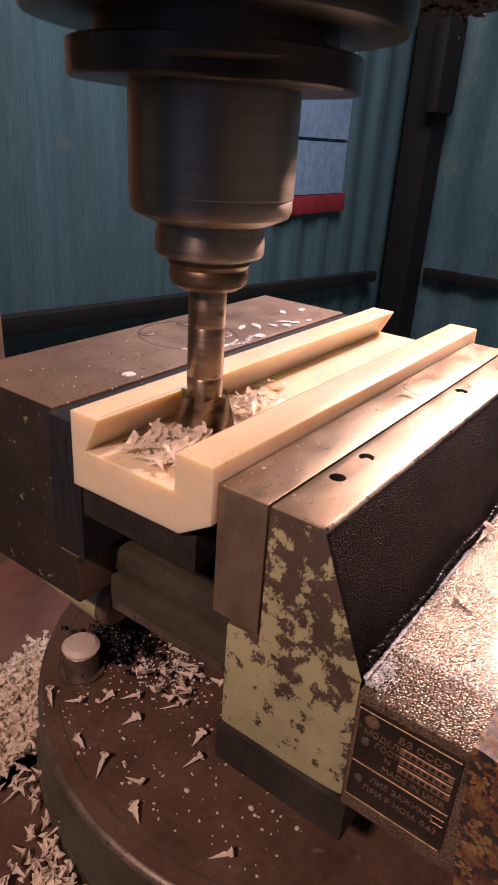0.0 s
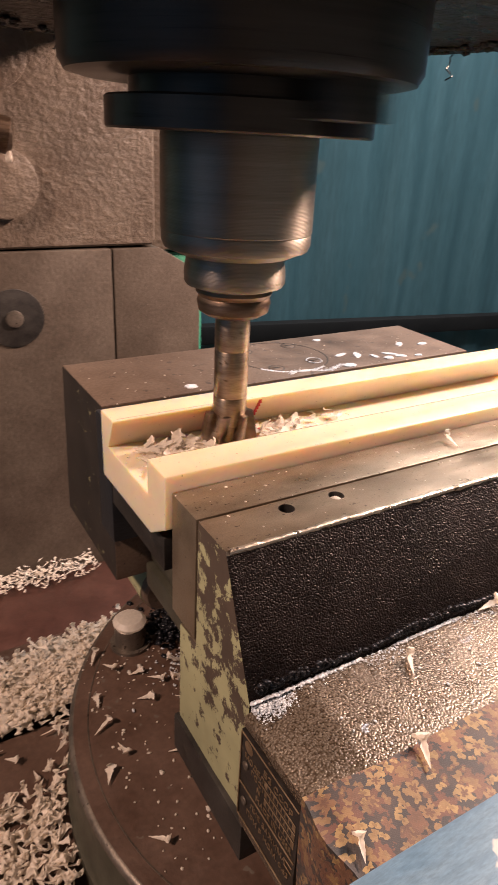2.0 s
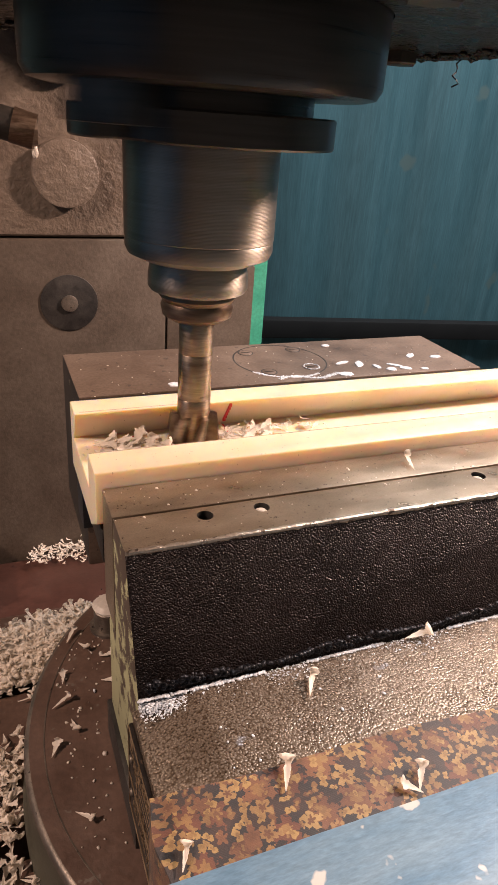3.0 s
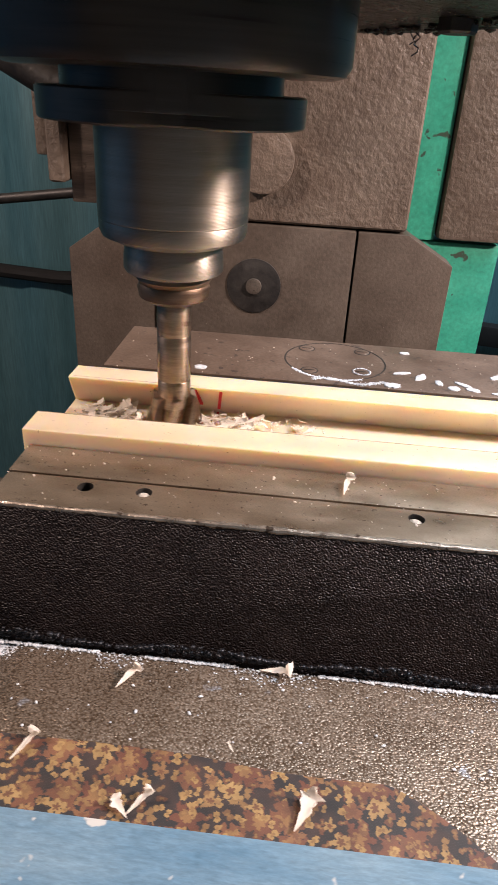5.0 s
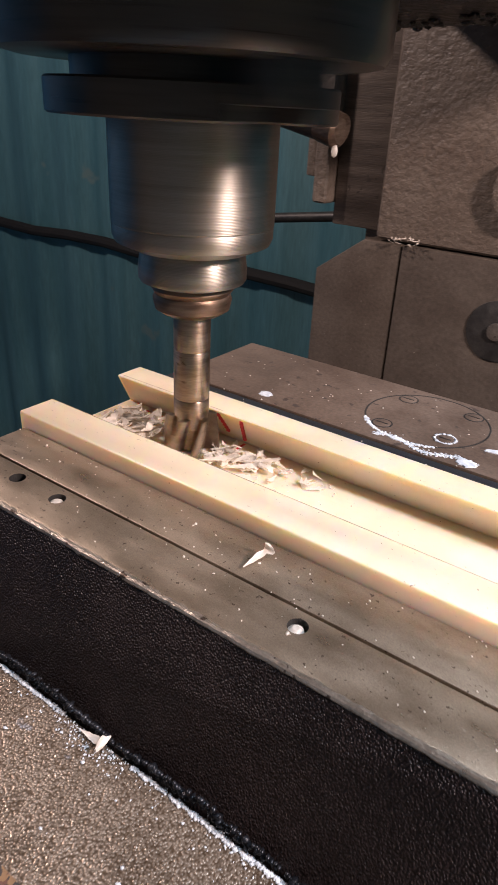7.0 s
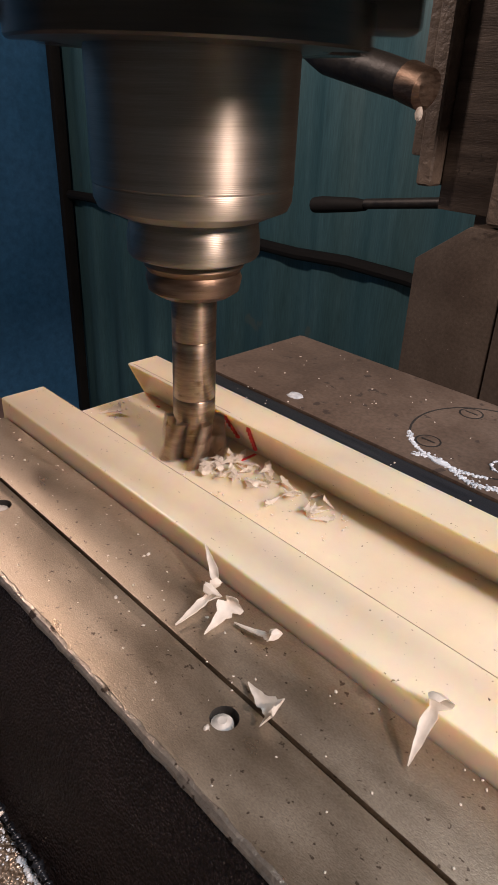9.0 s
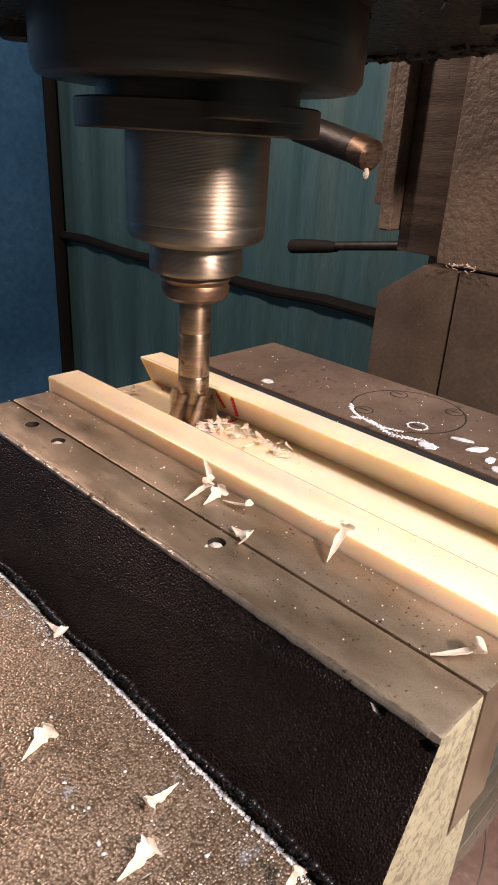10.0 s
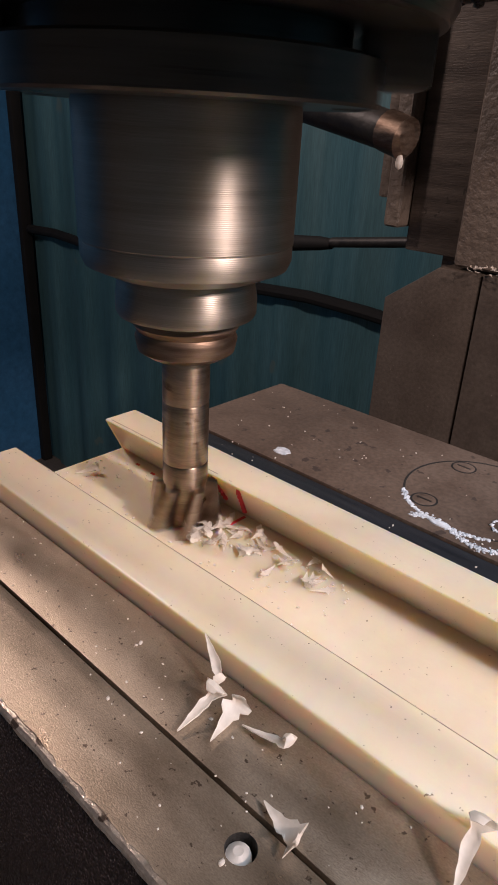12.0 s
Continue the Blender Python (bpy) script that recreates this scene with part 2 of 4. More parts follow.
for m_, amount_, rings_ in ((CHROME, 0.75, 0.3), (BRONZED, 0.6, 0.05), (SPINDLE_BLACK, 0.6, 0.05)):
    turned(m_, amount_, rings_)


def nylon():
    """Cream cast nylon: a little light goes in and comes out warmer."""
    m, nodes, links, bsdf = material("cream_nylon")
    n = noise_node(nodes, links, 30, 4)
    c = ramp(nodes, links, n.outputs[0], [(0.3, (0.665, 0.57, 0.415)), (0.7, (0.735, 0.65, 0.50))]).outputs[0]
    s = noise_node(nodes, links, 800, 2, 0.5)
    k = ramp(nodes, links, s.outputs[0], [(0.71, (0, 0, 0)), (0.77, (1, 1, 1))]).outputs[0]
    links.new(mix(nodes, links, k, c, (0.22, 0.16, 0.10)), bsdf.inputs["Base Color"])
    bsdf.inputs["Roughness"].default_value = 0.38
    bsdf.inputs["Subsurface Weight"].default_value = 0.85
    bsdf.inputs["Subsurface Radius"].default_value = (0.0105, 0.0064, 0.0022)
    bsdf.inputs["Subsurface Scale"].default_value = 1.0
    f = noise_node(nodes, links, 500, 3, 0.6, (0.15, 1, 1))
    b = nodes.new("ShaderNodeBump")
    b.inputs["Strength"].default_value, b.inputs["Distance"].default_value = 0.12, 0.0006
    links.new(f.outputs[0], b.inputs["Height"])
    links.new(b.outputs[0], bsdf.inputs["Normal"])
    return m


NYLON = nylon()


def floral():
    """Dark cloth printed with rust and ochre flowers and leaves, with its weave. Its coordinates run along the cloth, in metres."""
    m, nodes, links, bsdf = material("floral_cloth")
    co = nodes.new("ShaderNodeTexCoord")

    def maths(op, a, b=None, c=None):
        n = nodes.new("ShaderNodeMath")
        n.operation = op
        for k, v in enumerate((a, b, c)):
            if v is None:
                continue
            if isinstance(v, (int, float)):
                n.inputs[k].default_value = v
            else:
                links.new(v, n.inputs[k])
        return n.outputs[0]

    rag = nodes.new("ShaderNodeTexNoise")
    rag.inputs["Scale"].default_value, rag.inputs["Detail"].default_value = 700, 2
    links.new(co.outputs["UV"], rag.inputs["Vector"])
    ground = nodes.new("ShaderNodeTexNoise")
    ground.inputs["Scale"].default_value = 120
    links.new(co.outputs["UV"], ground.inputs["Vector"])
    base = ramp(nodes, links, ground.outputs[0], [(0.42, (0.008, 0.007, 0.008)), (0.66, (0.030, 0.016, 0.012))]).outputs[0]
    for scale, petals, size, deep, gone, outer, inner in ((84, 6, 0.0052, 0.45, 0.05, ((0.085, 0.028, 0.013), (0.120, 0.050, 0.022)), (0.165, 0.090, 0.032)),
                                                          (270, 2, 0.0019, 0.85, 0.15, ((0.24, 0.155, 0.055), (0.090, 0.036, 0.015)), (0.17, 0.10, 0.035)),
                                                          (120, 5, 0.0031, 0.60, 0.35, ((0.25, 0.165, 0.062), (0.12, 0.050, 0.021)), (0.10, 0.042, 0.017))):
        v = nodes.new("ShaderNodeTexVoronoi")
        v.voronoi_dimensions = "2D"
        v.inputs["Scale"].default_value = scale
        links.new(co.outputs["UV"], v.inputs["Vector"])
        off = nodes.new("ShaderNodeVectorMath")
        off.operation = "SUBTRACT"
        links.new(co.outputs["UV"], off.inputs[0]), links.new(v.outputs["Position"], off.inputs[1])
        sep = nodes.new("ShaderNodeSeparateXYZ")
        links.new(off.outputs[0], sep.inputs[0])
        tint = nodes.new("ShaderNodeSeparateColor")
        links.new(v.outputs["Color"], tint.inputs[0])
        angle = maths("MULTIPLY_ADD", tint.outputs[0], 6.28, maths("MULTIPLY", maths("ARCTAN2", sep.outputs[1], sep.outputs[0]), float(petals)))
        lobe = maths("MULTIPLY_ADD", maths("ABSOLUTE", maths("COSINE", maths("MULTIPLY", angle, 0.5))), deep, 1 - deep)
        lobe = maths("MULTIPLY", lobe, maths("MULTIPLY_ADD", rag.outputs[0], 1.7, 0.15))
        far = maths("SQRT", maths("ADD", maths("POWER", sep.outputs[0], 2.0), maths("POWER", sep.outputs[1], 2.0)))
        reach = maths("MULTIPLY", lobe, maths("MULTIPLY_ADD", tint.outputs[1], size * 0.7, size * 0.6))
        inside = maths("MULTIPLY", maths("LESS_THAN", far, reach), maths("GREATER_THAN", tint.outputs[0], gone))
        colour = ramp(nodes, links, tint.outputs[2], [(0.25, outer[0]), (0.75, outer[1])]).outputs[0]
        colour = mix(nodes, links, maths("LESS_THAN", far, maths("MULTIPLY", reach, 0.42)), colour, inner)
        base = mix(nodes, links, inside, base, colour)
    fade = noise_node(nodes, links, 90, 5, 0.7)
    worn = ramp(nodes, links, fade.outputs[0], [(0.35, (0.62, 0.58, 0.55)), (0.65, (1.1, 1.1, 1.1))]).outputs[0]
    mul = nodes.new("ShaderNodeMix")
    mul.data_type, mul.blend_type = "RGBA", "MULTIPLY"
    mul.inputs[0].default_value = 1.0
    links.new(base, mul.inputs[6]), links.new(worn, mul.inputs[7])
    links.new(mul.outputs[2], bsdf.inputs["Base Color"])
    bsdf.inputs["Roughness"].default_value = 0.6
    bsdf.inputs["Sheen Weight"].default_value = 0.15
    w = nodes.new("ShaderNodeTexChecker")
    w.inputs["Scale"].default_value = 2200
    links.new(co.outputs["UV"], w.inputs["Vector"])
    b = nodes.new("ShaderNodeBump")
    b.inputs["Strength"].default_value, b.inputs["Distance"].default_value = 0.35, 0.0004
    links.new(w.outputs[1], b.inputs["Height"])
    links.new(b.outputs[0], bsdf.inputs["Normal"])
    return m


FLORAL = floral()

# ---- building helpers ----


def mesh_of(bm, name, mats, smooth=True):
    bmesh.ops.recalc_face_normals(bm, faces=bm.faces)
    me = bpy.data.meshes.new(name)
    bm.to_mesh(me)
    bm.free()
    for m in mats if isinstance(mats, (list, tuple)) else [mats]:
        me.materials.append(m)
    if smooth:
        me.shade_smooth()
        me.set_sharp_from_angle(angle=radians(35))
    return me


def part(name, bm, mats, parent=None, label=""):
    """Links a bmesh as one mesh object under a thing or a part."""
    ob = new(name, mesh_of(bm, name, mats))
    if parent:
        ob.parent = parent
    return tagged(ob, label)


def thing(name, label, category, at=(0, 0, 0), group="", kind=""):
    ob = new(name)
    ob.empty_display_size = 0.02
    ob.location = at
    return tagged(ob, label, category, group, kind)


def single(name, bm, mats, label, category, group="", kind=""):
    return tagged(part(name, bm, mats), label, category, group, kind)


def box(x0, x1, y0, y1, z0, z1, bevel=0.0, segments=2, bm=None):
    out = bm or bmesh.new()
    b = bmesh.new()
    bmesh.ops.create_cube(b, size=1, matrix=Matrix.LocRotScale(((x0 + x1) / 2, (y0 + y1) / 2, (z0 + z1) / 2), None, (x1 - x0, y1 - y0, z1 - z0)))
    if bevel:
        bmesh.ops.bevel(b, geom=b.edges[:], offset=bevel, segments=segments, affect="EDGES", profile=0.6)
    join(out, b)
    return out


def join(out, b, m=None):
    if m:
        bmesh.ops.transform(b, matrix=m, verts=b.verts)
    at = {v: out.verts.new(v.co) for v in b.verts}
    for f in b.faces:
        g = out.faces.new([at[v] for v in f.verts])
        g.material_index = f.material_index
    b.free()


def prism(profile, a0, a1, axis="x", bevel=0.0, segments=2):
    """A profile drawn out along an axis: (y, z) along x, (x, z) along y, (x, y) along z."""
    b = bmesh.new()
    put = {"x": lambda a, p: (a, *p), "y": lambda a, p: (p[0], a, p[1]), "z": lambda a, p: (*p, a)}[axis]
    v0 = [b.verts.new(put(a0, p)) for p in profile]
    v1 = [b.verts.new(put(a1, p)) for p in profile]
    b.faces.new(v0), b.faces.new(v1[::-1])
    for i in range(len(profile)):
        j = (i + 1) % len(profile)
        b.faces.new((v0[i], v0[j], v1[j], v1[i]))
    bmesh.ops.recalc_face_normals(b, faces=b.faces)
    if bevel:
        bmesh.ops.bevel(b, geom=b.edges[:], offset=bevel, segments=segments, affect="EDGES", profile=0.6, clamp_overlap=True)
    return b


def lathe(profile, n=64, centre=(0, 0)):
    """A closed turned shape from (radius, height) pairs, on the z axis."""
    b = bmesh.new()
    rings = []
    for r, z in profile:
        if r < 1e-6:
            rings.append([b.verts.new((centre[0], centre[1], z))])
        else:
            rings.append([b.verts.new((centre[0] + r * math.cos(2 * math.pi * i / n), centre[1] + r * math.sin(2 * math.pi * i / n), z)) for i in range(n)])
    for p, q in zip(rings, rings[1:]):
        for i in range(n):
            j = (i + 1) % n
            if len(p) == 1 and len(q) > 1:
                b.faces.new((p[0], q[i], q[j]))
            elif len(q) == 1 and len(p) > 1:
                b.faces.new((p[i], p[j], q[0]))
            elif len(p) > 1:
                b.faces.new((p[i], p[j], q[j], q[i]))
    return b


def tube(points, radius, n=12):
    """A round bar or hose along points; radius may be one for each point."""
    b = bmesh.new()
    pts = [Vector(p) for p in points]
    radii = radius if isinstance(radius, (list, tuple)) else [radius] * len(pts)
    rings = []
    for i, p in enumerate(pts):
        d = (pts[min(i + 1, len(pts) - 1)] - pts[max(i - 1, 0)]).normalized()
        q = d.to_track_quat("Z", "Y")
        rings.append([b.verts.new(p + q @ Vector((radii[i] * math.cos(2 * math.pi * k / n), radii[i] * math.sin(2 * math.pi * k / n), 0))) for k in range(n)])
    for p, q in zip(rings, rings[1:]):
        for k in range(n):
            b.faces.new((p[k], p[(k + 1) % n], q[(k + 1) % n], q[k]))
    b.faces.new(rings[0][::-1]), b.faces.new(rings[-1])
    return b


def bored(ob, holes):
    """Bores round holes (x, y, radius, top, bottom) into a part."""
    c = bmesh.new()
    for x, y, r, z1, z0 in holes:
        join(c, lathe([(0, z1), (r, z1), (r, z0), (0, z0)], 24, (x, y)))
    cut_away(ob, c)


def cut_away(ob, c):
    cutter = new("cutter", mesh_of(c, "cutter", [DARK_STEEL], False))
    mod = ob.modifiers.new("bore", "BOOLEAN")
    mod.object, mod.operation, mod.solver, mod.material_mode = cutter, "DIFFERENCE", "EXACT", "TRANSFER"
    bpy.context.view_layer.update()
    me = bpy.data.meshes.new_from_object(ob.evaluated_get(bpy.context.evaluated_depsgraph_get()))
    ob.modifiers.clear()
    ob.data = me
    bpy.data.objects.remove(cutter)


def by_side(bm, rule):
    bm.normal_update()
    for f in bm.faces:
        f.material_index = rule(f.normal, f.calc_center_median())
    return bm


RIDERS = []  # what stands on the table and travels with it


def rides(ob):
    RIDERS.append(ob)
    return ob


# ---- room ----


def corrugated(a0, a1, z0, z1, depth, pitch, place):
    """Ribbed sheet metal: a trapezoid rib every pitch, and 2 cm of wall behind it."""
    b = bmesh.new()
    line, a = [], a0
    while a < a1:
        line += [(a, 0), (a + pitch * 0.36, 0), (a + pitch * 0.5, depth), (a + pitch * 0.86, depth)]
        a += pitch
    line = [(min(p, a1), d) for p, d in line] + [(a1, 0)]
    front = [[b.verts.new(place(p, d, z)) for p, d in line] for z in (z0, z1)]
    back = [[b.verts.new(place(p, -0.02, z)) for p in (a0, a1)] for z in (z0, z1)]
    for i in range(len(line) - 1):
        if line[i + 1][0] - line[i][0] > 1e-6 or line[i + 1][1] != line[i][1]:
            b.faces.new((front[0][i], front[0][i + 1], front[1][i + 1], front[1][i]))
    b.faces.new((back[0][0], back[0][1], back[1][1], back[1][0]))
    return b


FLOOR, ROOF_Z = -1.08, 1.45
single("floor", box(-2.1, 3.05, -2.2, 1.35, FLOOR - 0.1, FLOOR), CONCRETE, "oily grey concrete workshop floor", "floor", kind="structure")
single("ceiling", box(-2.1, 3.05, -2.2, 1.35, ROOF_Z, ROOF_Z + 0.06), ROOF, "grey board ceiling of the workshop", "ceiling", kind="structure")
single("wall_north", corrugated(-1.91, 2.62, FLOOR, ROOF_Z, 0.012, 0.17, lambda a, d, z: (a, 1.15 - d, z)), WALL_TEAL, "teal ribbed sheet metal wall behind the machine", "wall", kind="structure")
single("wall_east", corrugated(-2.0, 1.15, FLOOR, ROOF_Z, 0.012, 0.17, lambda a, d, z: (2.62 - d, a, z)), WALL_TEAL, "teal ribbed sheet metal side wall", "wall", kind="structure")
single("wall_west", box(-2.01, -1.91, -2.0, 1.15, FLOOR, ROOF_Z), WALL_BLUE, "plain blue painted sheet wall", "wall", kind="structure")
single("wall_south", box(-2.05, 2.72, -2.1, -2.0, FLOOR, ROOF_Z), ROOF, "plain grey board wall", "wall", kind="structure")

post = thing("corner_post", "black steel post in the corner of the sheet walls", "post", (2.50, 1.05, FLOOR))
part("upright", box(-0.075, 0.075, -0.05, 0.06, 0, ROOF_Z - FLOOR, 0.008), BLACK, post)
part("bracket", box(-0.14, 0.03, -0.09, -0.04, 1.30, 1.62, 0.02), BLACK, post)
single("rail_north", (lambda b: (bmesh.ops.transform(b, matrix=pose(1.42, 1.1175, -0.327, 0, 3.2), verts=b.verts), b)[1])(box(-1.22, 0.94, -0.0175, 0.0175, -0.021, 0.021, 0.006)), BLACK, "black steel wall rail across the ribbed sheet", "rail")
single("rail_east", box(2.565, 2.60, -1.6, 0.99, -0.392, -0.350, 0.006), BLACK, "black steel wall rail on the side wall", "rail")
single("wall_cable", tube([(-1.87 + i * 0.147, 1.12, -0.222 + 0.006 * math.sin(i * 1.7)) for i in range(13)], 0.014, 10), BLACK, "black cable run along the ribbed wall", "cable")
single("corner_trim", box(-1.907, -1.880, 1.10, 1.135, FLOOR, ROOF_Z, 0.005), BLACK, "black strip in the corner of the sheet walls", "trim", kind="structure")

poster = thing("wall_poster", "pale blue printed sheets on the ribbed wall above a red strip", "poster", (1.835, 1.132, 0.095))
for z0, z1 in ((0.205, 0.34), (0.02, 0.195), (-0.15, 0.01)):
    part("sheet", box(-0.205, 0.205, -0.003, 0.003, z0, z1), PAPER, poster)
part("strip", box(-0.22, 0.22, -0.009, 0.004, -0.21, -0.153, 0.002), PAPER_RED, poster, "dark red strip")

# ---- milling machine ----
column = thing("machine_column", "grey-brown painted milling machine column with scraped ways", "machine column", (0.057, 0.565, FLOOR))
C = lambda bm: (bmesh.ops.translate(bm, verts=bm.verts, vec=(-0.057, -0.565, -FLOOR)), bm)[1]
part("face", C(prism([(-0.101, 1.3), (-0.101, 0.0052), (0.211, 0.0052), (0.211, 1.3)], 0.565, 1.0, "y", 0.006, 3)), COLUMN_PAINT, column)
part("way_plate", C(box(-0.0660, 0.1565, 0.560, 0.60, -0.62, 0.0035, 0.0015)), SCRAPED_WAY, column)
part("way", C(prism([(0.159, -0.62), (0.266, -0.62), (0.266, -0.027), (0.214, 0.003), (0.159, 0.003)], 0.562, 0.60, "y", 0.0015)), SCRAPED_WAY, column)
part("way", C(prism([(-0.068, -0.62), (-0.168, -0.62), (-0.168, -0.037), (-0.112, 0.003), (-0.068, 0.003)], 0.562, 0.60, "y", 0.0015)), SCRAPED_WAY, column)
part("side_way", C(box(-0.170, -0.1025, 0.592, 0.90, 0.009, 1.3, 0.002)), SCRAPED_BANDS, column, "scraped vertical way with dark cross bands")
part("rib", C(box(-0.190, -0.1715, 0.574, 0.90, 0.031, 1.3, 0.005, 3)), COLUMN_PAINT, column)
part("edge_strip", C(box(-0.2045, -0.1903, 0.582, 0.90, 0.058, 1.3, 0.003)), COLUMN_PAINT, column)
part("core", C(box(-0.130, 0.214, 0.601, 0.90, FLOOR + 0.01, 0.06)), COLUMN_PAINT, column)
part("side_panel", C(box(0.2155, 0.275, 0.752, 0.80, -0.035, 1.3, 0.004)), GREEN_PAINT, column, "bright green painted side panel")
part("side_panel", C(box(0.2155, 0.366, 0.756, 0.80, -0.9, -0.036, 0.004)), GREEN_PAINT, column, "green side panel with rust stains")
part("side_cover", C(box(0.277, 0.368, 0.742, 0.80, -0.032, 1.3, 0.008)), COLUMN_PAINT, column)
part("boss", C(prism([(0.050 + 0.033 * math.cos(a * math.pi / 24), 0.069 + 0.033 * math.sin(a * math.pi / 24)) for a in range(48)], 0.553, 0.57, "y", 0.002)), COLUMN_PAINT, column)
part("boss", C(prism([(0.047 + 0.036 * math.cos(a * math.pi / 24), 0.185 + 0.036 * math.sin(a * math.pi / 24)) for a in range(48)], 0.555, 0.57, "y", 0.002)), COLUMN_PAINT, column)
part("plug", C(prism([(0.0475 + 0.031 * math.cos(a * math.pi / 24), -0.0640 + 0.031 * math.sin(a * math.pi / 24)) for a in range(48)], 0.5585, 0.565, "y", 0.0008)), DARK_STEEL, column, "dark round plug")
part("screw", C(prism([(0.0475 + 0.009 * math.cos(a * math.pi / 12), -0.0640 + 0.009 * math.sin(a * math.pi / 12)) for a in range(24)], 0.5555, 0.565, "y", 0.0008)), WORN_STEEL, column)

lever = thing("control_lever", "black control lever with a round grip beside the column", "lever", (-0.235, 0.712, -0.010))
part("rod", tube([(0.06, 0, 0.016), (-0.12, 0.005, -0.010)], 0.0068), DARK_STEEL, lever)
part("grip", tube([(-0.12, 0.005, -0.012), (-0.14, 0.006, -0.014), (-0.20, 0.01, -0.022), (-0.217, 0.012, -0.025), (-0.222, 0.012, -0.026)], [0.007, 0.0095, 0.0115, 0.011, 0.005]), BLACK, lever)

knee = thing("machine_knee", "dark red-brown painted knee top with chip-strewn ways", "machine knee", (0.05, 0.42, FLOOR))
part("body", box(-0.45, 0.45, -0.17, 0.135, 0, FLOOR * -1 - 0.39, 0.01), RED_BROWN, knee)
part("way", box(-0.45, -0.11, 0.04, 0.137, FLOOR * -1 - 0.39, FLOOR * -1 - 0.355, 0.004), WORN_STEEL, knee)

head = thing("spindle_head", "greasy black vertical head casting above the spindle", "machine head", (0.048, 0.0905, 0.163))
part("lower_flange", lathe([(0.067, 0.004), (0.138, 0.0), (0.142, 0.004), (0.142, 0.03), (0.15, 0.036), (0.15, 0.10), (0, 0.10)], 72), GREASY_BLACK, head)
part("casting", prism([(-0.15, -0.10), (0.15, -0.10), (0.15, 0.50), (-0.15, 0.50)], 0.06, 0.9, "z", 0.03, 3), GREASY_BLACK, head)
for a in (20, 100, 190, 280):
    part("bolt", lathe([(0, -0.004), (0.007, -0.004), (0.008, -0.003), (0.008, 0.004), (0, 0.004)], 6, (0.115 * math.cos(radians(a)), 0.115 * math.sin(radians(a)))), DARK_STEEL, head)

H = lambda bm: (bmesh.ops.translate(bm, verts=bm.verts, vec=(-0.050, 0.1905, -0.046)), bm)[1]
hose = part("coolant_hose", H(tube([(-0.002, 0.001, 0.0), (-0.03, 0.004, 0.006), (-0.07, 0.008, 0.014), (-0.11, 0.012, 0.034), (-0.14, 0.016, 0.07), (-0.15, 0.02, 0.14), (-0.138, 0.025, 0.185), (-0.0990, 0.03, 0.205)], [0.0095, 0.0100, 0.0104, 0.0106, 0.0106, 0.0106, 0.0106, 0.0106], 18)), RUBBER, head, "black coolant hose behind the spindle")
part("nozzle", H(tube([(-0.010, 0.002, 0.002), (0.003, 0.0, -0.0015), (0.004, 0.0, -0.0015)], [0.0104, 0.0102, 0.0075], 18)), RUSTY_STEEL, hose, "rusty nozzle")
part("drop", H(lathe([(0, -0.0165), (0.0016, -0.0150), (0.0021, -0.0125), (0.0014, -0.0095), (0, -0.008)], 12, (0.002, -0.002))), CHIP, hose, "white chip stuck to the nozzle")

spindle = thing("milling_spindle", "turning steel milling chuck with a dovetail cutter", "spindle", (0.048, 0.0905, 0.0))
part("spindle_nose", lathe([(0.03, 0.1395), (0.060, 0.1395), (0.0645, 0.1405), (0.0665, 0.144), (0.0665, 0.1635), (0.0665, 0.168), (0.03, 0.168)], 72), SPINDLE_BLACK, spindle)
for s in (1, -1):
    part("drive_key", box(*sorted((s * 0.044, s * 0.0615)), -0.0125, 0.0125, 0.1275, 0.141, 0.0012), SPINDLE_BLACK, spindle)


def notched(r, depth, half, n=96):
    out = []
    for i in range(n):
        a = 2 * math.pi * i / n
        rr = r
        for c in (0, math.pi):
            if abs((a - c + math.pi) % (2 * math.pi) - math.pi) < half:
                rr = r - depth
        out.append((rr * math.cos(a), rr * math.sin(a)))
    return out


part("flange", prism(notched(0.051, 0.012, 0.24), 0.1225, 0.1335, "z", 0.0007, 1), SPINDLE_BLACK, spindle)
part("collar", lathe([(0.02, 0.1335), (0.042, 0.1335), (0.042, 0.1395), (0.02, 0.1395)], 64), SPINDLE_BLACK, spindle)
part("chuck_body", lathe([(0.01, 0.1225), (0.0305, 0.1225), (0.0308, 0.1215), (0.0308, 0.0875), (0.0304, 0.087), (0.0306, 0.0865), (0.0306, 0.083), (0.0295, 0.0805), (0.0225, 0.0775), (0.01, 0.0775)], 72), CHROME, spindle)
part("clamp_nut", lathe([(0.01, 0.0775), (0.0200, 0.0775), (0.0203, 0.0770), (0.0212, 0.0710), (0.0212, 0.0668), (0.0204, 0.0655), (0.0160, 0.0640), (0.005, 0.0640)], 72), CHROME, spindle)
part("collet", lathe([(0.005, 0.064), (0.0160, 0.064), (0.0163, 0.0625), (0.0150, 0.0605), (0.0158, 0.0585), (0.0150, 0.0545), (0.0120, 0.0525), (0.005, 0.0525)], 64), RUSTY_STEEL, spindle, "browned collet")
cutter_part = part("shank", lathe([(0.004, 0.053), (0.0072, 0.0525), (0.0076, 0.050), (0.0076, 0.0375), (0.0074, 0.037), (0.0076, 0.0365), (0.0076, 0.016), (0.0073, 0.0155), (0.0076, 0.015), (0.0076, 0.0085), (0.0070, 0.0065), (0.0070, 0.002), (0.003, 0.002)], 48), BRONZED, spindle, "stained steel cutter shank")


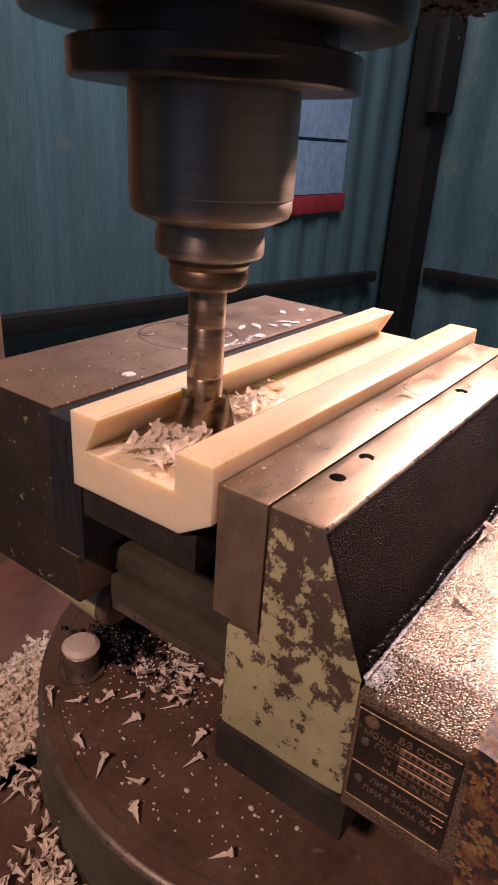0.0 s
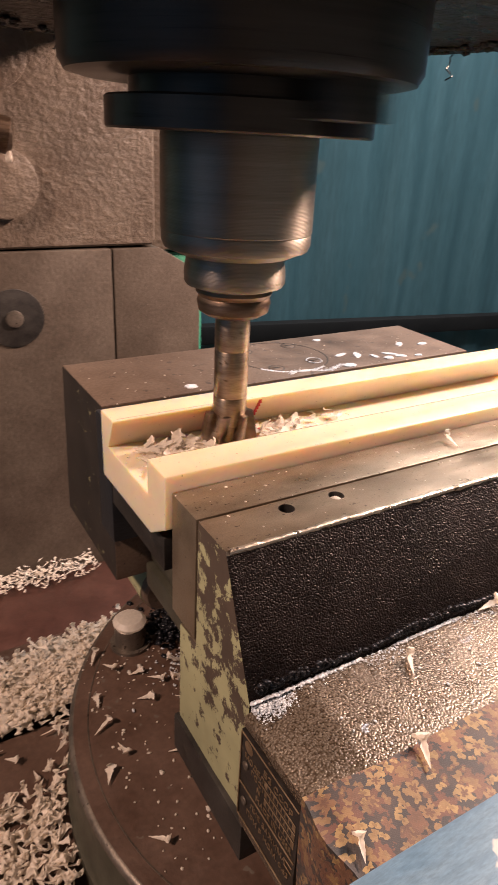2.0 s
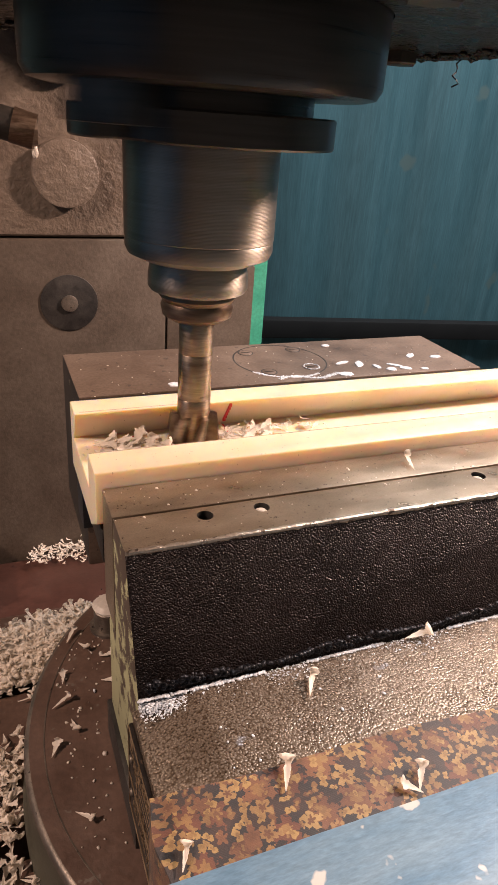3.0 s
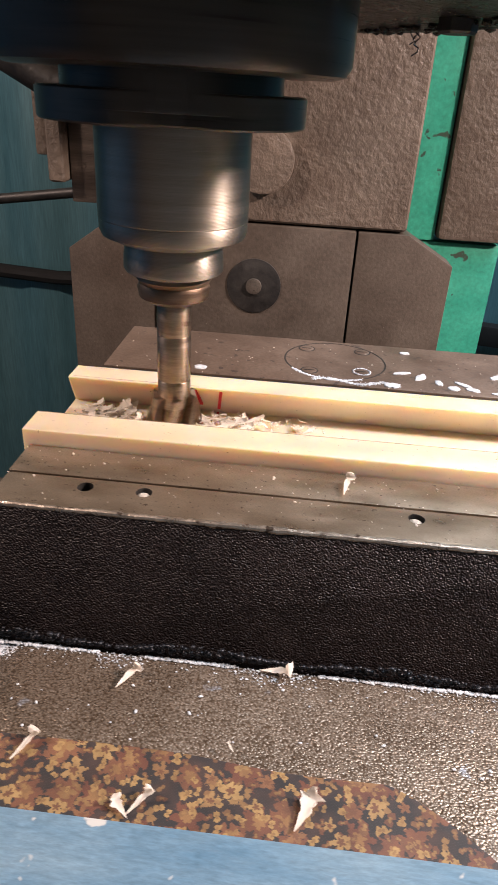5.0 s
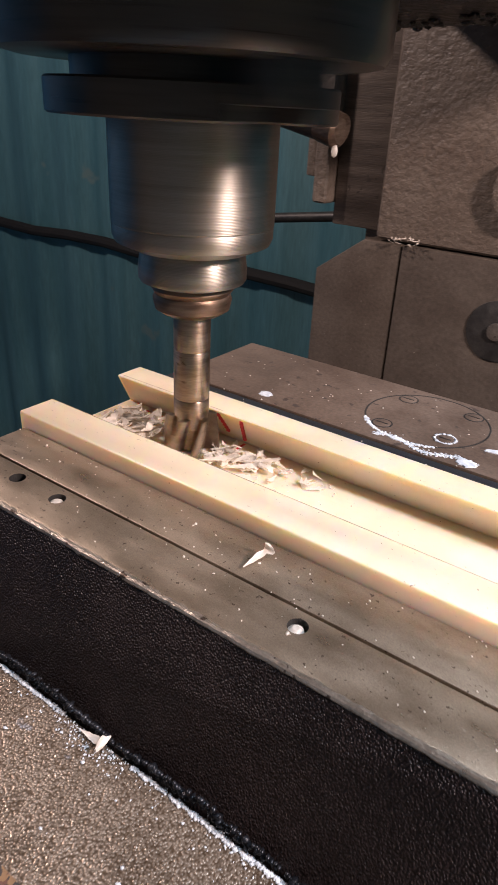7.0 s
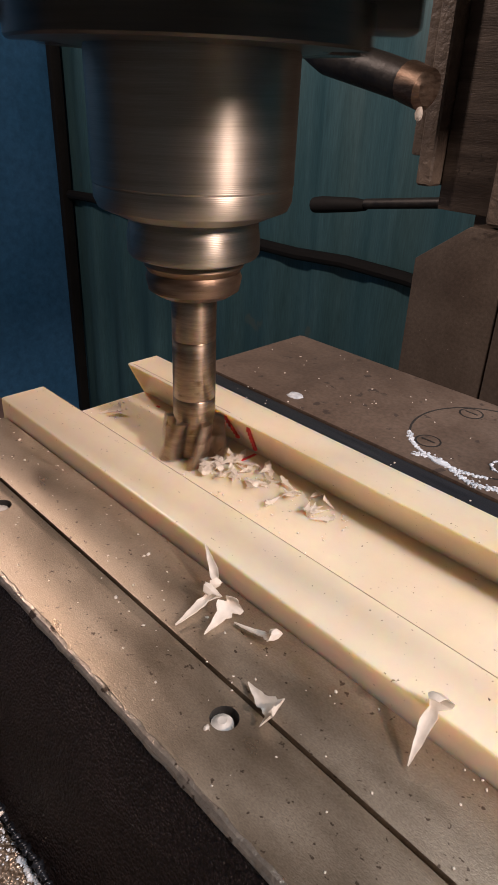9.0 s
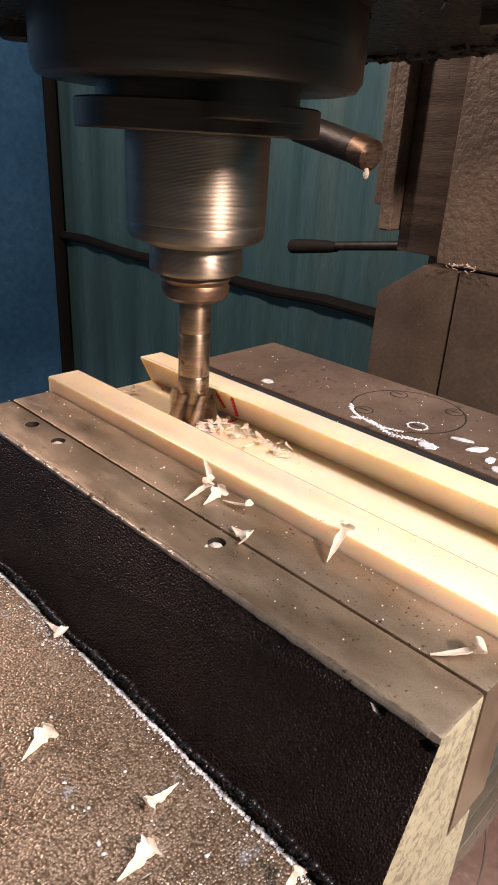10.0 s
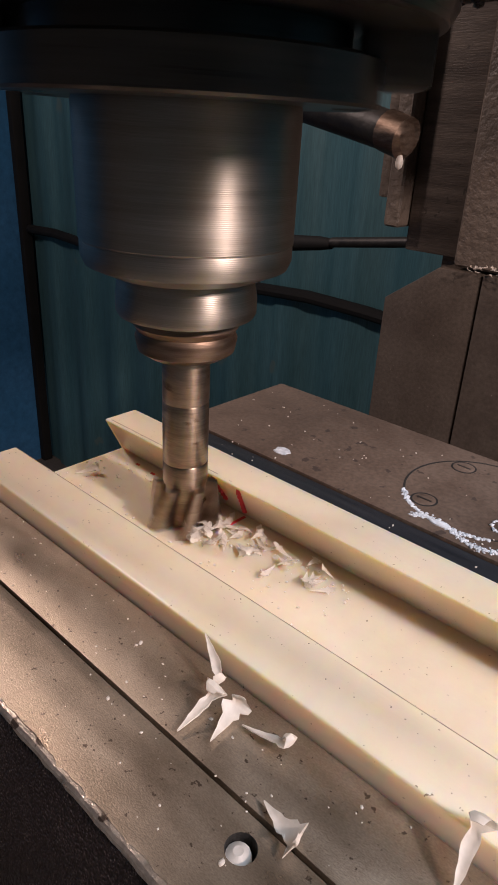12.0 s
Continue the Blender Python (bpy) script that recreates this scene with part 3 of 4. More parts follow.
def flute(a0):
    """One cutting tooth of the dovetail cutter: a wedge that widens downwards, with a twist and a sharp leading face."""
    b = bmesh.new()
    rows = []
    for k in range(7):
        u = k / 6
        z = 0.0075 - u * 0.0158
        r = 0.0110 + u * 0.0028
        a = a0 - 0.55 * u
        lead, trail = a, a + 0.50
        rows.append([b.verts.new((rr * math.cos(t), rr * math.sin(t), z)) for rr, t in
                     ((0.0045, lead + 0.1), (r * 0.80, lead + 0.03), (r, lead), (r * 0.985, lead + 0.14), (r * 0.88, lead + 0.32), (r * 0.62, trail), (0.0045, trail))])
    for p, q in zip(rows, rows[1:]):
        for i in range(7):
            j = (i + 1) % 7
            b.faces.new((p[i], p[j], q[j], q[i]))
    b.faces.new(rows[0]), b.faces.new(rows[-1][::-1])
    return b


for k in range(6):
    part("tooth", flute(k * math.pi / 3), BRONZED, cutter_part)
part("web", lathe([(0, 0.004), (0.0066, 0.0035), (0.0066, -0.0075), (0, -0.0075)], 32), RUSTY_STEEL, cutter_part)

# ---- table and swivel base ----
TABLE = -0.20
table = rides(thing("machine_table", "oily cast iron milling table with slots", "machine table", (0.05, 0.02, TABLE - 0.09)))
z0, z1 = 0.0, 0.09
for y0, y1 in ((-0.22, -0.105), (-0.087, 0.018), (0.036, 0.125), (0.143, 0.20)):
    part("strip", box(-0.55, 0.55, y0, y1, z1 - 0.03, z1, 0.0015), CAST_BROWN, table)
part("body", box(-0.55, 0.55, -0.22, 0.20, z0, z1 - 0.031), CAST_BROWN, table)

base = rides(thing("swivel_base", "round oily brown cast iron swivel base", "vise base", (0.110, 0.055, TABLE)))
part("disc", by_side(lathe([(0, 0.043), (0.1475, 0.043), (0.1490, 0.0424), (0.1500, 0.0410), (0.1502, 0.0400), (0, 0.0400)], 120), lambda n, c: 1 if 0.15 < abs(n.z) < 0.97 and math.hypot(c.x, c.y) > 0.144 else 0), [CAST_BROWN, WORN_STEEL], base)
part("rim", lathe([(0, 0.0399), (0.1500, 0.0399), (0.1508, 0.012), (0.153, 0.009), (0.153, 0.0), (0, 0)], 120), OLIVE_PAINT, base, "dark olive painted rim")
part("scale_line", lathe([(0.1400, 0.0430), (0.1406, 0.0430), (0.1406, 0.0432), (0.1400, 0.0432), (0.1400, 0.0430)], 120), WORN_STEEL, base)

stud = rides(thing("clamp_stud", "steel clamp stud with a plastic chip on top", "stud", (0.0165, 0.142, -0.157)))
part("washer", lathe([(0, 0.0), (0.0118, 0.0), (0.0118, 0.002), (0, 0.002)], 32), WORN_STEEL, stud)
part("pin", lathe([(0, 0.002), (0.0092, 0.002), (0.0092, 0.0145), (0.0087, 0.015), (0, 0.015)], 32), WORN_STEEL, stud)
part("chip", lathe([(0, 0.0148), (0.0092, 0.0150), (0.0100, 0.0172), (0.0075, 0.0196), (0, 0.0203)], 14), CHIP, stud, "white plastic chip")

nut = rides(thing("slot_nut", "round worn steel nut on its stud in the table", "nut", (-0.078, 0.0355, TABLE)))
part("nut", lathe([(0.0078, 0.003), (0.0112, 0.0), (0.0114, 0.001), (0.0114, 0.0148), (0.0108, 0.0160), (0.0082, 0.0160), (0.0078, 0.0152), (0.0078, 0.003)], 40), WORN_STEEL, nut)
part("stud", lathe([(0, 0.0), (0.0068, 0.0), (0.0068, 0.0140), (0.0062, 0.0148), (0, 0.0146)], 32), BROWN_STEEL, nut)

# ---- vise ----
vise = rides(thing("machine_vise", "heavy machine vise with ground jaws and flaking green paint", "vise", (0.125, 0.09, -0.157)))
V = lambda bm: (bmesh.ops.translate(bm, verts=bm.verts, vec=(-0.125, -0.09, 0.157)), bm)[1]


def jaw_side(n, c):
    if abs(n.x) > 0.8:
        return 2 if n.x < 0 else 4
    if n.z > 0.8:
        return 0
    if n.z > 0.3 and c.z > 0.154 and (n.y < -0.2 or abs(n.x) > 0.2):
        return 3
    return 1 if n.y < -0.5 else 2 if c.z < -0.03 else 0


jaw = part("front_jaw", by_side(V(prism([(0.0225, 0.0), (0.0015, 0.0), (-0.0185, -0.049), (-0.0185, -0.104), (0.037, -0.110), (0.037, -0.0555), (0.0225, -0.0545)], 0.0, 0.25, "x", 0.0019)), jaw_side), [GROUND_STEEL, BLACK_PAINT, FLAKED_PAINT, WORN_EDGE, FLAKED_RUBBED], vise)
bored(jaw, [(x, 0.0158, 0.0031, 0.004, -0.012) for x in (0.033, 0.0555, 0.157)])
nicks = bmesh.new()
for x, y, z, w, turn in ((0.2325, -0.0002, -0.0022, 0.0030, 25), (0.2470, 0.0005, -0.0036, 0.0022, -30)):
    join(nicks, box(-w, w, -0.0011, 0.0011, -0.0015, 0.0015, 0.0004, 1), pose(x, y, z, 30, turn, turn))
cut_away(jaw, nicks)
edge_rnd = random.Random(5)
part("worn_edge", V(tube([(0.0015 + 0.0025 * k, 0.0019 + edge_rnd.uniform(-0.00012, 0.00012), -0.0013 + edge_rnd.uniform(-0.00012, 0.00012)) for k in range(99)], [edge_rnd.uniform(0.00105, 0.00150) for k in range(99)], 10)), WORN_EDGE, vise, "bright worn edge of the jaw")
part("front_jaw_plate", V(box(0.0, 0.25, 0.0229, 0.0435, -0.0535, 0.0, 0.0006)), GROUND_STEEL, vise, "ground steel jaw plate")
rj = part("rear_jaw", by_side(V(prism([(0.1365, 0.0), (0.2045, 0.0), (0.208, -0.05), (0.212, -0.096), (0.125, -0.096), (0.125, -0.07), (0.1365, -0.07)], 0.004, 0.255, "x", 0.0014)), lambda n, c: 1 if abs(n.x) > 0.8 else 0), [BROWN_STEEL, FLAKED_LITTLE], vise)
for x, y, r in ((0.130, 0.1715, 0.0288), (0.1135, 0.188, 0.0045), (0.1155, 0.1535, 0.0045), (0.1445, 0.157, 0.0045), (0.1465, 0.189, 0.0045)):
    part("groove", V(lathe([(r - 0.0004, 0.0001), (r + 0.0004, 0.0001), (r + 0.0004, -0.0008), (r - 0.0004, -0.0008), (r - 0.0004, 0.0001)], 64, (x, y))), DARK_STEEL, vise)
part("rear_jaw_plate", V(box(0.001, 0.254, 0.1168, 0.1362, -0.066, -0.001, 0.0009)), BLUED_STEEL, vise, "dark blued jaw plate")
part("slide_bed", V(box(0.022, 0.245, 0.0375, 0.122, -0.0845, -0.070, 0.002)), OLIVE_PAINT, vise)
part("gib", V(box(0.019, 0.245, 0.0372, 0.121, -0.100, -0.0853, 0.002)), OLIVE_PAINT, vise)
part("slide_rail", V(prism([(0.036, -0.1005), (0.036, -0.114), (0.13, -0.114), (0.13, -0.1005)], 0.026, 0.245, "x", 0.002)), WORN_STEEL, vise)
part("body", V(prism([(-0.02, -0.104), (0.20, -0.114), (0.20, -0.157), (-0.02, -0.157)], 0.062, 0.235, "x", 0.006)), CAST_BROWN, vise)
part("jaw_foot", V(box(-0.002, 0.252, -0.0215, 0.0375, -0.124, -0.1045, 0.001)), DARK_STEEL, vise)
part("rear_jaw_foot", V(box(0.052, 0.245, 0.1255, 0.2095, -0.1145, -0.0940, 0.002)), CAST_BROWN, vise)
housing = part("screw_housing", V(tube([(0.034, 0.186, -0.112), (0.034, 0.184, -0.112), (0.034, 0.165, -0.114), (0.035, 0.136, -0.117)], [0.0120, 0.0132, 0.0138, 0.0140], 28)), FLAKED_PAINT, vise, "round screw housing in yellowed green paint")
part("collar", V(tube([(0.035, 0.1362, -0.116), (0.035, 0.131, -0.1165), (0.035, 0.1295, -0.1166)], [0.0136, 0.0136, 0.0118], 28)), BROWN_STEEL, housing)
# the shelf in front of the jaw, with its sloping end
part("front_shelf", V(prism([(-0.002, -0.0515), (0.020, -0.0475), (0.252, -0.0475), (0.252, -0.104), (-0.002, -0.104)], -0.12, -0.0188, "y", 0.0012)), HAMMERED, vise)
plate_part = part("nameplate", V(box(-0.0034, -0.0021, -0.055, -0.0205, -0.096, -0.055, 0.0003)), PLATE_BLACK, vise, "black stamped nameplate")

work = rides(thing("nylon_workpiece", "cream nylon block with a milled dovetail channel", "workpiece", (0.125, 0.08, -0.026)))
part("block", (lambda bm: (bmesh.ops.translate(bm, verts=bm.verts, vec=(-0.125, -0.08, 0.026)), bm)[1])(
    prism([(0.0440, -0.016), (0.0440, 0.0065), (0.0445, 0.0070), (0.0610, 0.0070), (0.0615, 0.0066), (0.0615, -0.0085), (0.1085, -0.0085), (0.1008, 0.0066), (0.1013, 0.0070), (0.1160, 0.0070), (0.1165, 0.0066), (0.1165, -0.026), (0.0590, -0.0255)], -0.0025, 0.258, "x", 0.0004, 1)), NYLON, work)
parallel = rides(single("parallel_bar", box(0.001, 0.25, 0.0535, 0.1155, -0.042, -0.0262, 0.0006), DARK_STEEL, "dark steel bar under the block", "bar"))


def draped(name, u0, u1, nu, nv, place, mats, thick):
    """A cloth from a grid; place(u, v) gives each point. Two faces a cloth's thickness apart, closed at the rim."""
    b = bmesh.new()
    grid = [[b.verts.new(place(u0 + (u1 - u0) * i / nu, j / nv)) for j in range(nv + 1)] for i in range(nu + 1)]
    for i in range(nu):
        for j in range(nv):
            b.faces.new((grid[i][j], grid[i + 1][j], grid[i + 1][j + 1], grid[i][j + 1]))
    uv = b.loops.layers.uv.new("UVMap")
    at = {v: (u0 + (u1 - u0) * i / nu, v.co.y) for i, row in enumerate(grid) for v in row}
    for f in b.faces:
        for loop in f.loops:
            loop[uv].uv = at[loop.vert]
    bmesh.ops.recalc_face_normals(b, faces=b.faces)
    bmesh.ops.solidify(b, geom=b.faces[:], thickness=thick)
    return b


def cloth_place(u, v):
    edge = -0.0562 - 0.0008 * math.sin(u * 60) - 0.0035 * min(1.0, max(0.0, u) / 0.13) - (max(0.0, u - 0.150) / 0.024) ** 1.3 * 0.016
    far = -0.0975
    n = noise.noise(Vector((u * 40, v * 1.5, 3.1))) * 0.0006
    y = edge + (far - edge) * v
    if u < 0:
        return (-0.0042 - 0.002 * math.sin(v * 5) ** 2 - 0.02 * -u, y - 0.1 * -u, -0.0463 + u + n)
    r = min(1.0, u / 0.006)
    return (-0.0042 + u, y, -0.0463 - 0.0015 * (1 - r) ** 2 + n + 0.0004)


rides(single("floral_cloth", draped("cloth", -0.062, 0.186, 120, 14, cloth_place, FLORAL, 0.0005), FLORAL, "dark cloth printed with rust and ochre flowers, over the vise", "cloth"))
board = rides(single("blue_board", box(-0.020, 0.34, -0.165, -0.0832, -0.0450, -0.0415, 0.0006), BLUE_BOARD, "pale blue worn board lying on the cloth", "board"))

# ---- nameplate ----
PLATE = Matrix(((0, 0, -1, -0.0036), (-1, 0, 0, -0.0205), (0, 1, 0, -0.055), (0, 0, 0, 1)))


def lettering(body, x, y, size, mats, parent, stretch=1.0):
    """Raised letters on the nameplate: x to the reader's right and y down from its upper corner, in millimetres."""
    cu = bpy.data.curves.new("lettering", "FONT")
    cu.body, cu.size, cu.extrude = body, size / 1000, 0.00012
    tmp = new("lettering", cu)
    bpy.context.view_layer.update()
    me = bpy.data.meshes.new_from_object(tmp.evaluated_get(bpy.context.evaluated_depsgraph_get()))
    bpy.data.objects.remove(tmp)
    me.transform(Matrix.Translation((-0.125, -0.09, 0.157)) @ PLATE @ Matrix.Translation((x / 1000, -y / 1000, 0)) @ Matrix.Diagonal((stretch, 1, 1, 1)))
    me.materials.clear()
    me.materials.append(mats)
    ob = new("lettering", me)
    ob.parent = parent
    return ob


def plate_bar(name, x0, x1, y0, y1, depth, mats):
    b = box(x0 / 1000, x1 / 1000, -y1 / 1000, -y0 / 1000, -0.0001, depth, 0.00005, 1)
    bmesh.ops.transform(b, matrix=Matrix.Translation((-0.125, -0.09, 0.157)) @ PLATE, verts=b.verts)
    return part(name, b, mats, plate_part)


lettering("БЗ СССР", 14.5, 6.2, 3.7, PLATE_BRASS, plate_part, 1.05)
lettering("МОДЕЛЬ", 3.0, 9.8, 3.2, PLATE_BRASS, plate_part)
lettering("ГОСТ", 7.4, 13.6, 3.2, PLATE_BRASS, plate_part)
lettering("N", 11.2, 17.4, 3.2, PLATE_BRASS, plate_part)
lettering("MADE IN USSR", 11.0, 21.6, 3.3, PLATE_BRASS, plate_part)
lettering("ЛИЕ ЗАЖИМА", 8.0, 29.0, 3.2, PLATE_BRASS, plate_part)
lettering("ПРИ Р НОМ. 0.63", 6.0, 34.0, 3.3, PLATE_BRASS, plate_part)
for y in (7.4, 11.2, 15.0):
    plate_bar("field", 16.0, 33.2, y, y + 2.9, 0.0001, PLATE_BRASS)
    for k in range(7):
        plate_bar("stamp", 17.5 + k * 2.1, 18.9 + k * 2.1, y + 0.6, y + 2.3, 0.00022, PLATE_BLACK)
plate_bar("border", 0.4, 34.2, 0.2, 0.6, 0.0003, PLATE_BRASS)
plate_bar("border", 0.4, 34.2, 23.2, 23.8, 0.0003, PLATE_BRASS)
plate_bar("border", 0.4, 34.2, 39.8, 40.4, 0.0003, PLATE_BRASS)
plate_bar("border", 0.3, 0.8, 0.6, 40.0, 0.0003, PLATE_BRASS)
plate_bar("box_mark", 29.5, 33.5, 26.6, 26.9, 0.0002, PLATE_BRASS)
plate_bar("box_mark", 29.5, 33.5, 29.3, 29.6, 0.0002, PLATE_BRASS)
plate_bar("box_mark", 29.5, 29.8, 26.9, 29.3, 0.0002, PLATE_BRASS)
for name, x, y, r, h in (("emblem", 5.2, 4.0, 2.5, 0.0002), ("rivet", 4.2, 13.0, 1.6, 0.0009), ("rivet", 4.2, 30.0, 1.6, 0.0009)):
    b = lathe([(0, 0), (r / 1000, 0), (r / 1000 * 0.9, h * 0.6), (0, h)], 24)
    bmesh.ops.transform(b, matrix=Matrix.Translation((-0.125, -0.09, 0.157)) @ PLATE @ Matrix.Translation((x / 1000, -y / 1000, 0)), verts=b.verts)
    part(name, b, PLATE_BRASS if name == "emblem" else WORN_STEEL, plate_part)

# ---- rear jaw: round plug with its screws ----
for x, y in ((0.1135, 0.188), (0.1155, 0.1535), (0.1445, 0.157), (0.1465, 0.189)):
    sc = part("screw", V(lathe([(0, -0.002), (0.0042, -0.002), (0.0042, 0.0001), (0.0038, 0.0003), (0, 0.0003)], 28, (x, y))), BROWN_STEEL, vise)
    part("slot", V(box(x - 0.0028, x + 0.0028, y - 0.0004, y + 0.0004, 0.0001, 0.0004)), DARK_STEEL, sc)

# ---- work marks and edge lines ----
for x, z0, z1, lean in ((0.0716, -0.0060, 0.0056, 0.0014), (0.0632, -0.0040, 0.0056, -0.0030)):
    b = bmesh.new()
    pts = []
    for k in range(7):
        u = k / 6
        z = z0 + (z1 - z0) * u
        y = 0.1085 - (z + 0.0085) * (0.0077 / 0.0151) - 0.00012
        pts.append((x + lean * u, y, z))
    w = bmesh.new()
    for p, q in zip(pts, pts[1:]):
        join(w, box(min(p[0], q[0]) - 0.0006, max(p[0], q[0]) + 0.0006, min(p[1], q[1]) - 0.00008, max(p[1], q[1]), p[2], q[2]))
    bmesh.ops.translate(w, verts=w.verts, vec=(-0.125, -0.08, 0.026))
    b.free()
    part("red_mark", w, RED_INK, work, "red pen mark")
for x0, x1, y0, y1 in ((0.0706, 0.0717, 0.0980, 0.1075), (0.0135, 0.0155, 0.1035, 0.1045), (0.0235, 0.0255, 0.1030, 0.1040)):
    part("red_mark", (lambda b: (bmesh.ops.translate(b, verts=b.verts, vec=(-0.125, -0.08, 0.026)), b)[1])(box(x0, x1, y0, y1, -0.0085, -0.0083)), RED_INK, work)
EDGE_TONE = surface("edge_tone", (0.34, 0.26, 0.19), (0.60, 0.50, 0.38), 130, (0.5, 0.6), 0, 0, 300)
# thin brown line that draws the soft shade at the front rail's inner edge
part("edge_line", (lambda b: (bmesh.ops.translate(b, verts=b.verts, vec=(-0.125, -0.08, 0.026)), b)[1])(box(-0.0020, 0.2575, 0.0611, 0.06120, 0.0066, 0.00705)), EDGE_TONE, work)
# short brown line near the rear rail's inner edge
part("edge_line", (lambda b: (bmesh.ops.translate(b, verts=b.verts, vec=(-0.125, -0.08, 0.026)), b)[1])(box(0.0, 0.062, 0.1022, 0.1025, 0.0068, 0.0071)), EDGE_TONE, work)

# ---- chips ----


def sliver(length, width, curl, twist, frayed, seed, hollow=0.2):
    """A milled chip: a thin tapering blade, hollow across, whose thick end rolls up and frays."""
    rnd = random.Random(seed)
    b = bmesh.new()
    top, bottom = [], []
    n = 13
    ang, x, z = 0.0, 0.0, 0.0
    for i in range(n + 1):
        u = i / n
        w = width * (0.05 + 1.30 * u if u < 0.74 else 1.0 - (u - 0.74) * 2.6)
        if i:
            ang += curl * (0.03 if u < 0.74 else 1.1)
            x += length / n * math.cos(ang)
            z += length / n * math.sin(ang)
        rt, rb = [], []
        for v in (-1, -0.35, 0.35, 1):
            jag = 1 + (rnd.random() - 0.5) * frayed * (1 if u > 0.5 else 0.2)
            y = v * w * 0.5 * jag
            lift = abs(v) ** 1.5 * w * hollow + twist * u * y * 0.6
            p = Vector((x - math.sin(ang) * lift, y, z + math.cos(ang) * lift))
            rt.append(b.verts.new(p + Vector((0, 0, 0.00014))))
            rb.append(b.verts.new(p - Vector((0, 0, 0.00014))))
        top.append(rt), bottom.append(rb)
    for i in range(n):
        for j in range(3):
            b.faces.new((top[i][j], top[i + 1][j], top[i + 1][j + 1], top[i][j + 1]))
            b.faces.new((bottom[i][j + 1], bottom[i + 1][j + 1], bottom[i + 1][j], bottom[i][j]))
        b.faces.new((top[i][0], bottom[i][0], bottom[i + 1][0], top[i + 1][0]))
        b.faces.new((top[i][3], top[i + 1][3], bottom[i + 1][3], bottom[i][3]))
    b.faces.new(top[0][::-1] + bottom[0]), b.faces.new(top[n] + bottom[n][::-1])
    return b


FLAKES = [mesh_of(sliver(0.0155, 0.0032, 0.10, 0.4, 1.2, 11, 0.1), "chip", CHIP), mesh_of(sliver(0.0130, 0.0040, -0.12, -0.5, 1.4, 12, 0.1), "chip", CHIP), mesh_of(sliver(0.0115, 0.0030, 0.22, 0.6, 1.3, 13, 0.1), "chip", CHIP)]
KINDS = [mesh_of(sliver(0.0150, 0.0037, 0.60, 0.3, 1.4, 1), "chip", CHIP), mesh_of(sliver(0.0135, 0.0034, 0.85, -0.4, 1.3, 2), "chip", CHIP),
         mesh_of(sliver(0.0120, 0.0037, 0.5, 0.5, 1.5, 3), "chip", CHIP), mesh_of(sliver(0.0145, 0.0031, 1.0, -0.2, 1.4, 4), "chip", CHIP),
         mesh_of(sliver(0.0105, 0.0034, 0.4, 0.8, 1.4, 5), "chip", CHIP)]


def chip(kind, m, label, group, flat=False):
    ob = new("plastic_chip", FLAKES[kind % 3] if flat else KINDS[kind % 5])
    ob.matrix_world = m
    return tagged(ob, label, "chip", group)


def between(a, b, z, kind, label, group, lift=0.0012, roll=0.0):
    """A chip that lies from its tip at a to its rolled end at b."""
    yaw = math.degrees(math.atan2(b[1] - a[1], b[0] - a[0]))
    size = math.hypot(b[0] - a[0], b[1] - a[1])
    k = size / (0.0125, 0.0112, 0.0108, 0.0112, 0.0098)[kind % 5]
    m = pose(a[0], a[1], z + lift, roll, 0, yaw) @ Matrix.Diagonal((k, k, k, 1))
    ob = chip(kind, m, label, group)
    return rides(ob)


BED, CLOTH, SWIVEL = -0.0472, -0.0455, -0.1566
on_bed = "white plastic milling chip on the hammered shelf of the vise"
on_cloth = "white plastic milling chip on the floral cloth"
for i, (a, b, z) in enumerate((((0.0568, -0.0355), (0.0622, -0.0247), BED), ((0.1050, -0.0208), (0.1185, -0.0203), BED))):
    between(a, b, z, i, on_bed, "chips on the vise shelf", roll=20)
for i, (a, b) in enumerate((((0.0335, -0.0672), (0.0397, -0.0561)), ((0.0726, -0.0805), (0.0668, -0.0745)), ((0.0716, -0.0800), (0.0785, -0.0713)), ((0.1191, -0.0782), (0.1261, -0.0659)), ((0.0996, -0.0560), (0.0974, -0.0527)), ((-0.0015, -0.0800), (0.0027, -0.0722)))):
    between(a, b, CLOTH, i + 1, on_cloth, "chips on the cloth", roll=-15)
on_base = "white plastic milling chip on the oily swivel base"
rnd = random.Random(7)
for i, (x, y, yaw) in enumerate(((-0.0104, 0.1330, 60), (-0.0040, 0.1314, 300), (0.0040, 0.0985, 340), (0.0230, 0.0915, 310), (-0.0165, 0.1019, 75), (-0.0237, 0.0860, 25), (-0.0150, 0.0765, 280), (-0.0270, 0.0560, 60), (-0.0200, 0.0240, 320),
                                 (0.0349, 0.0900, 250), (0.0385, 0.0960, 285), (0.0310, 0.0985, 265), (0.0161, 0.0640, 5), (0.0050, 0.0600, 340), (0.0060, 0.1170, 350), (0.0181, 0.0227, 330), (0.0223, -0.0095, 345), (0.0330, 0.1060, 240), (0.0150, 0.1110, 320))):
    ob = chip(i, pose(x, y, SWIVEL + 0.0010, rnd.uniform(-25, 25), rnd.uniform(-6, 0), yaw), on_base, "chips on the swivel base")
    rides(ob)
on_table = "white plastic milling chip on the oily machine table"
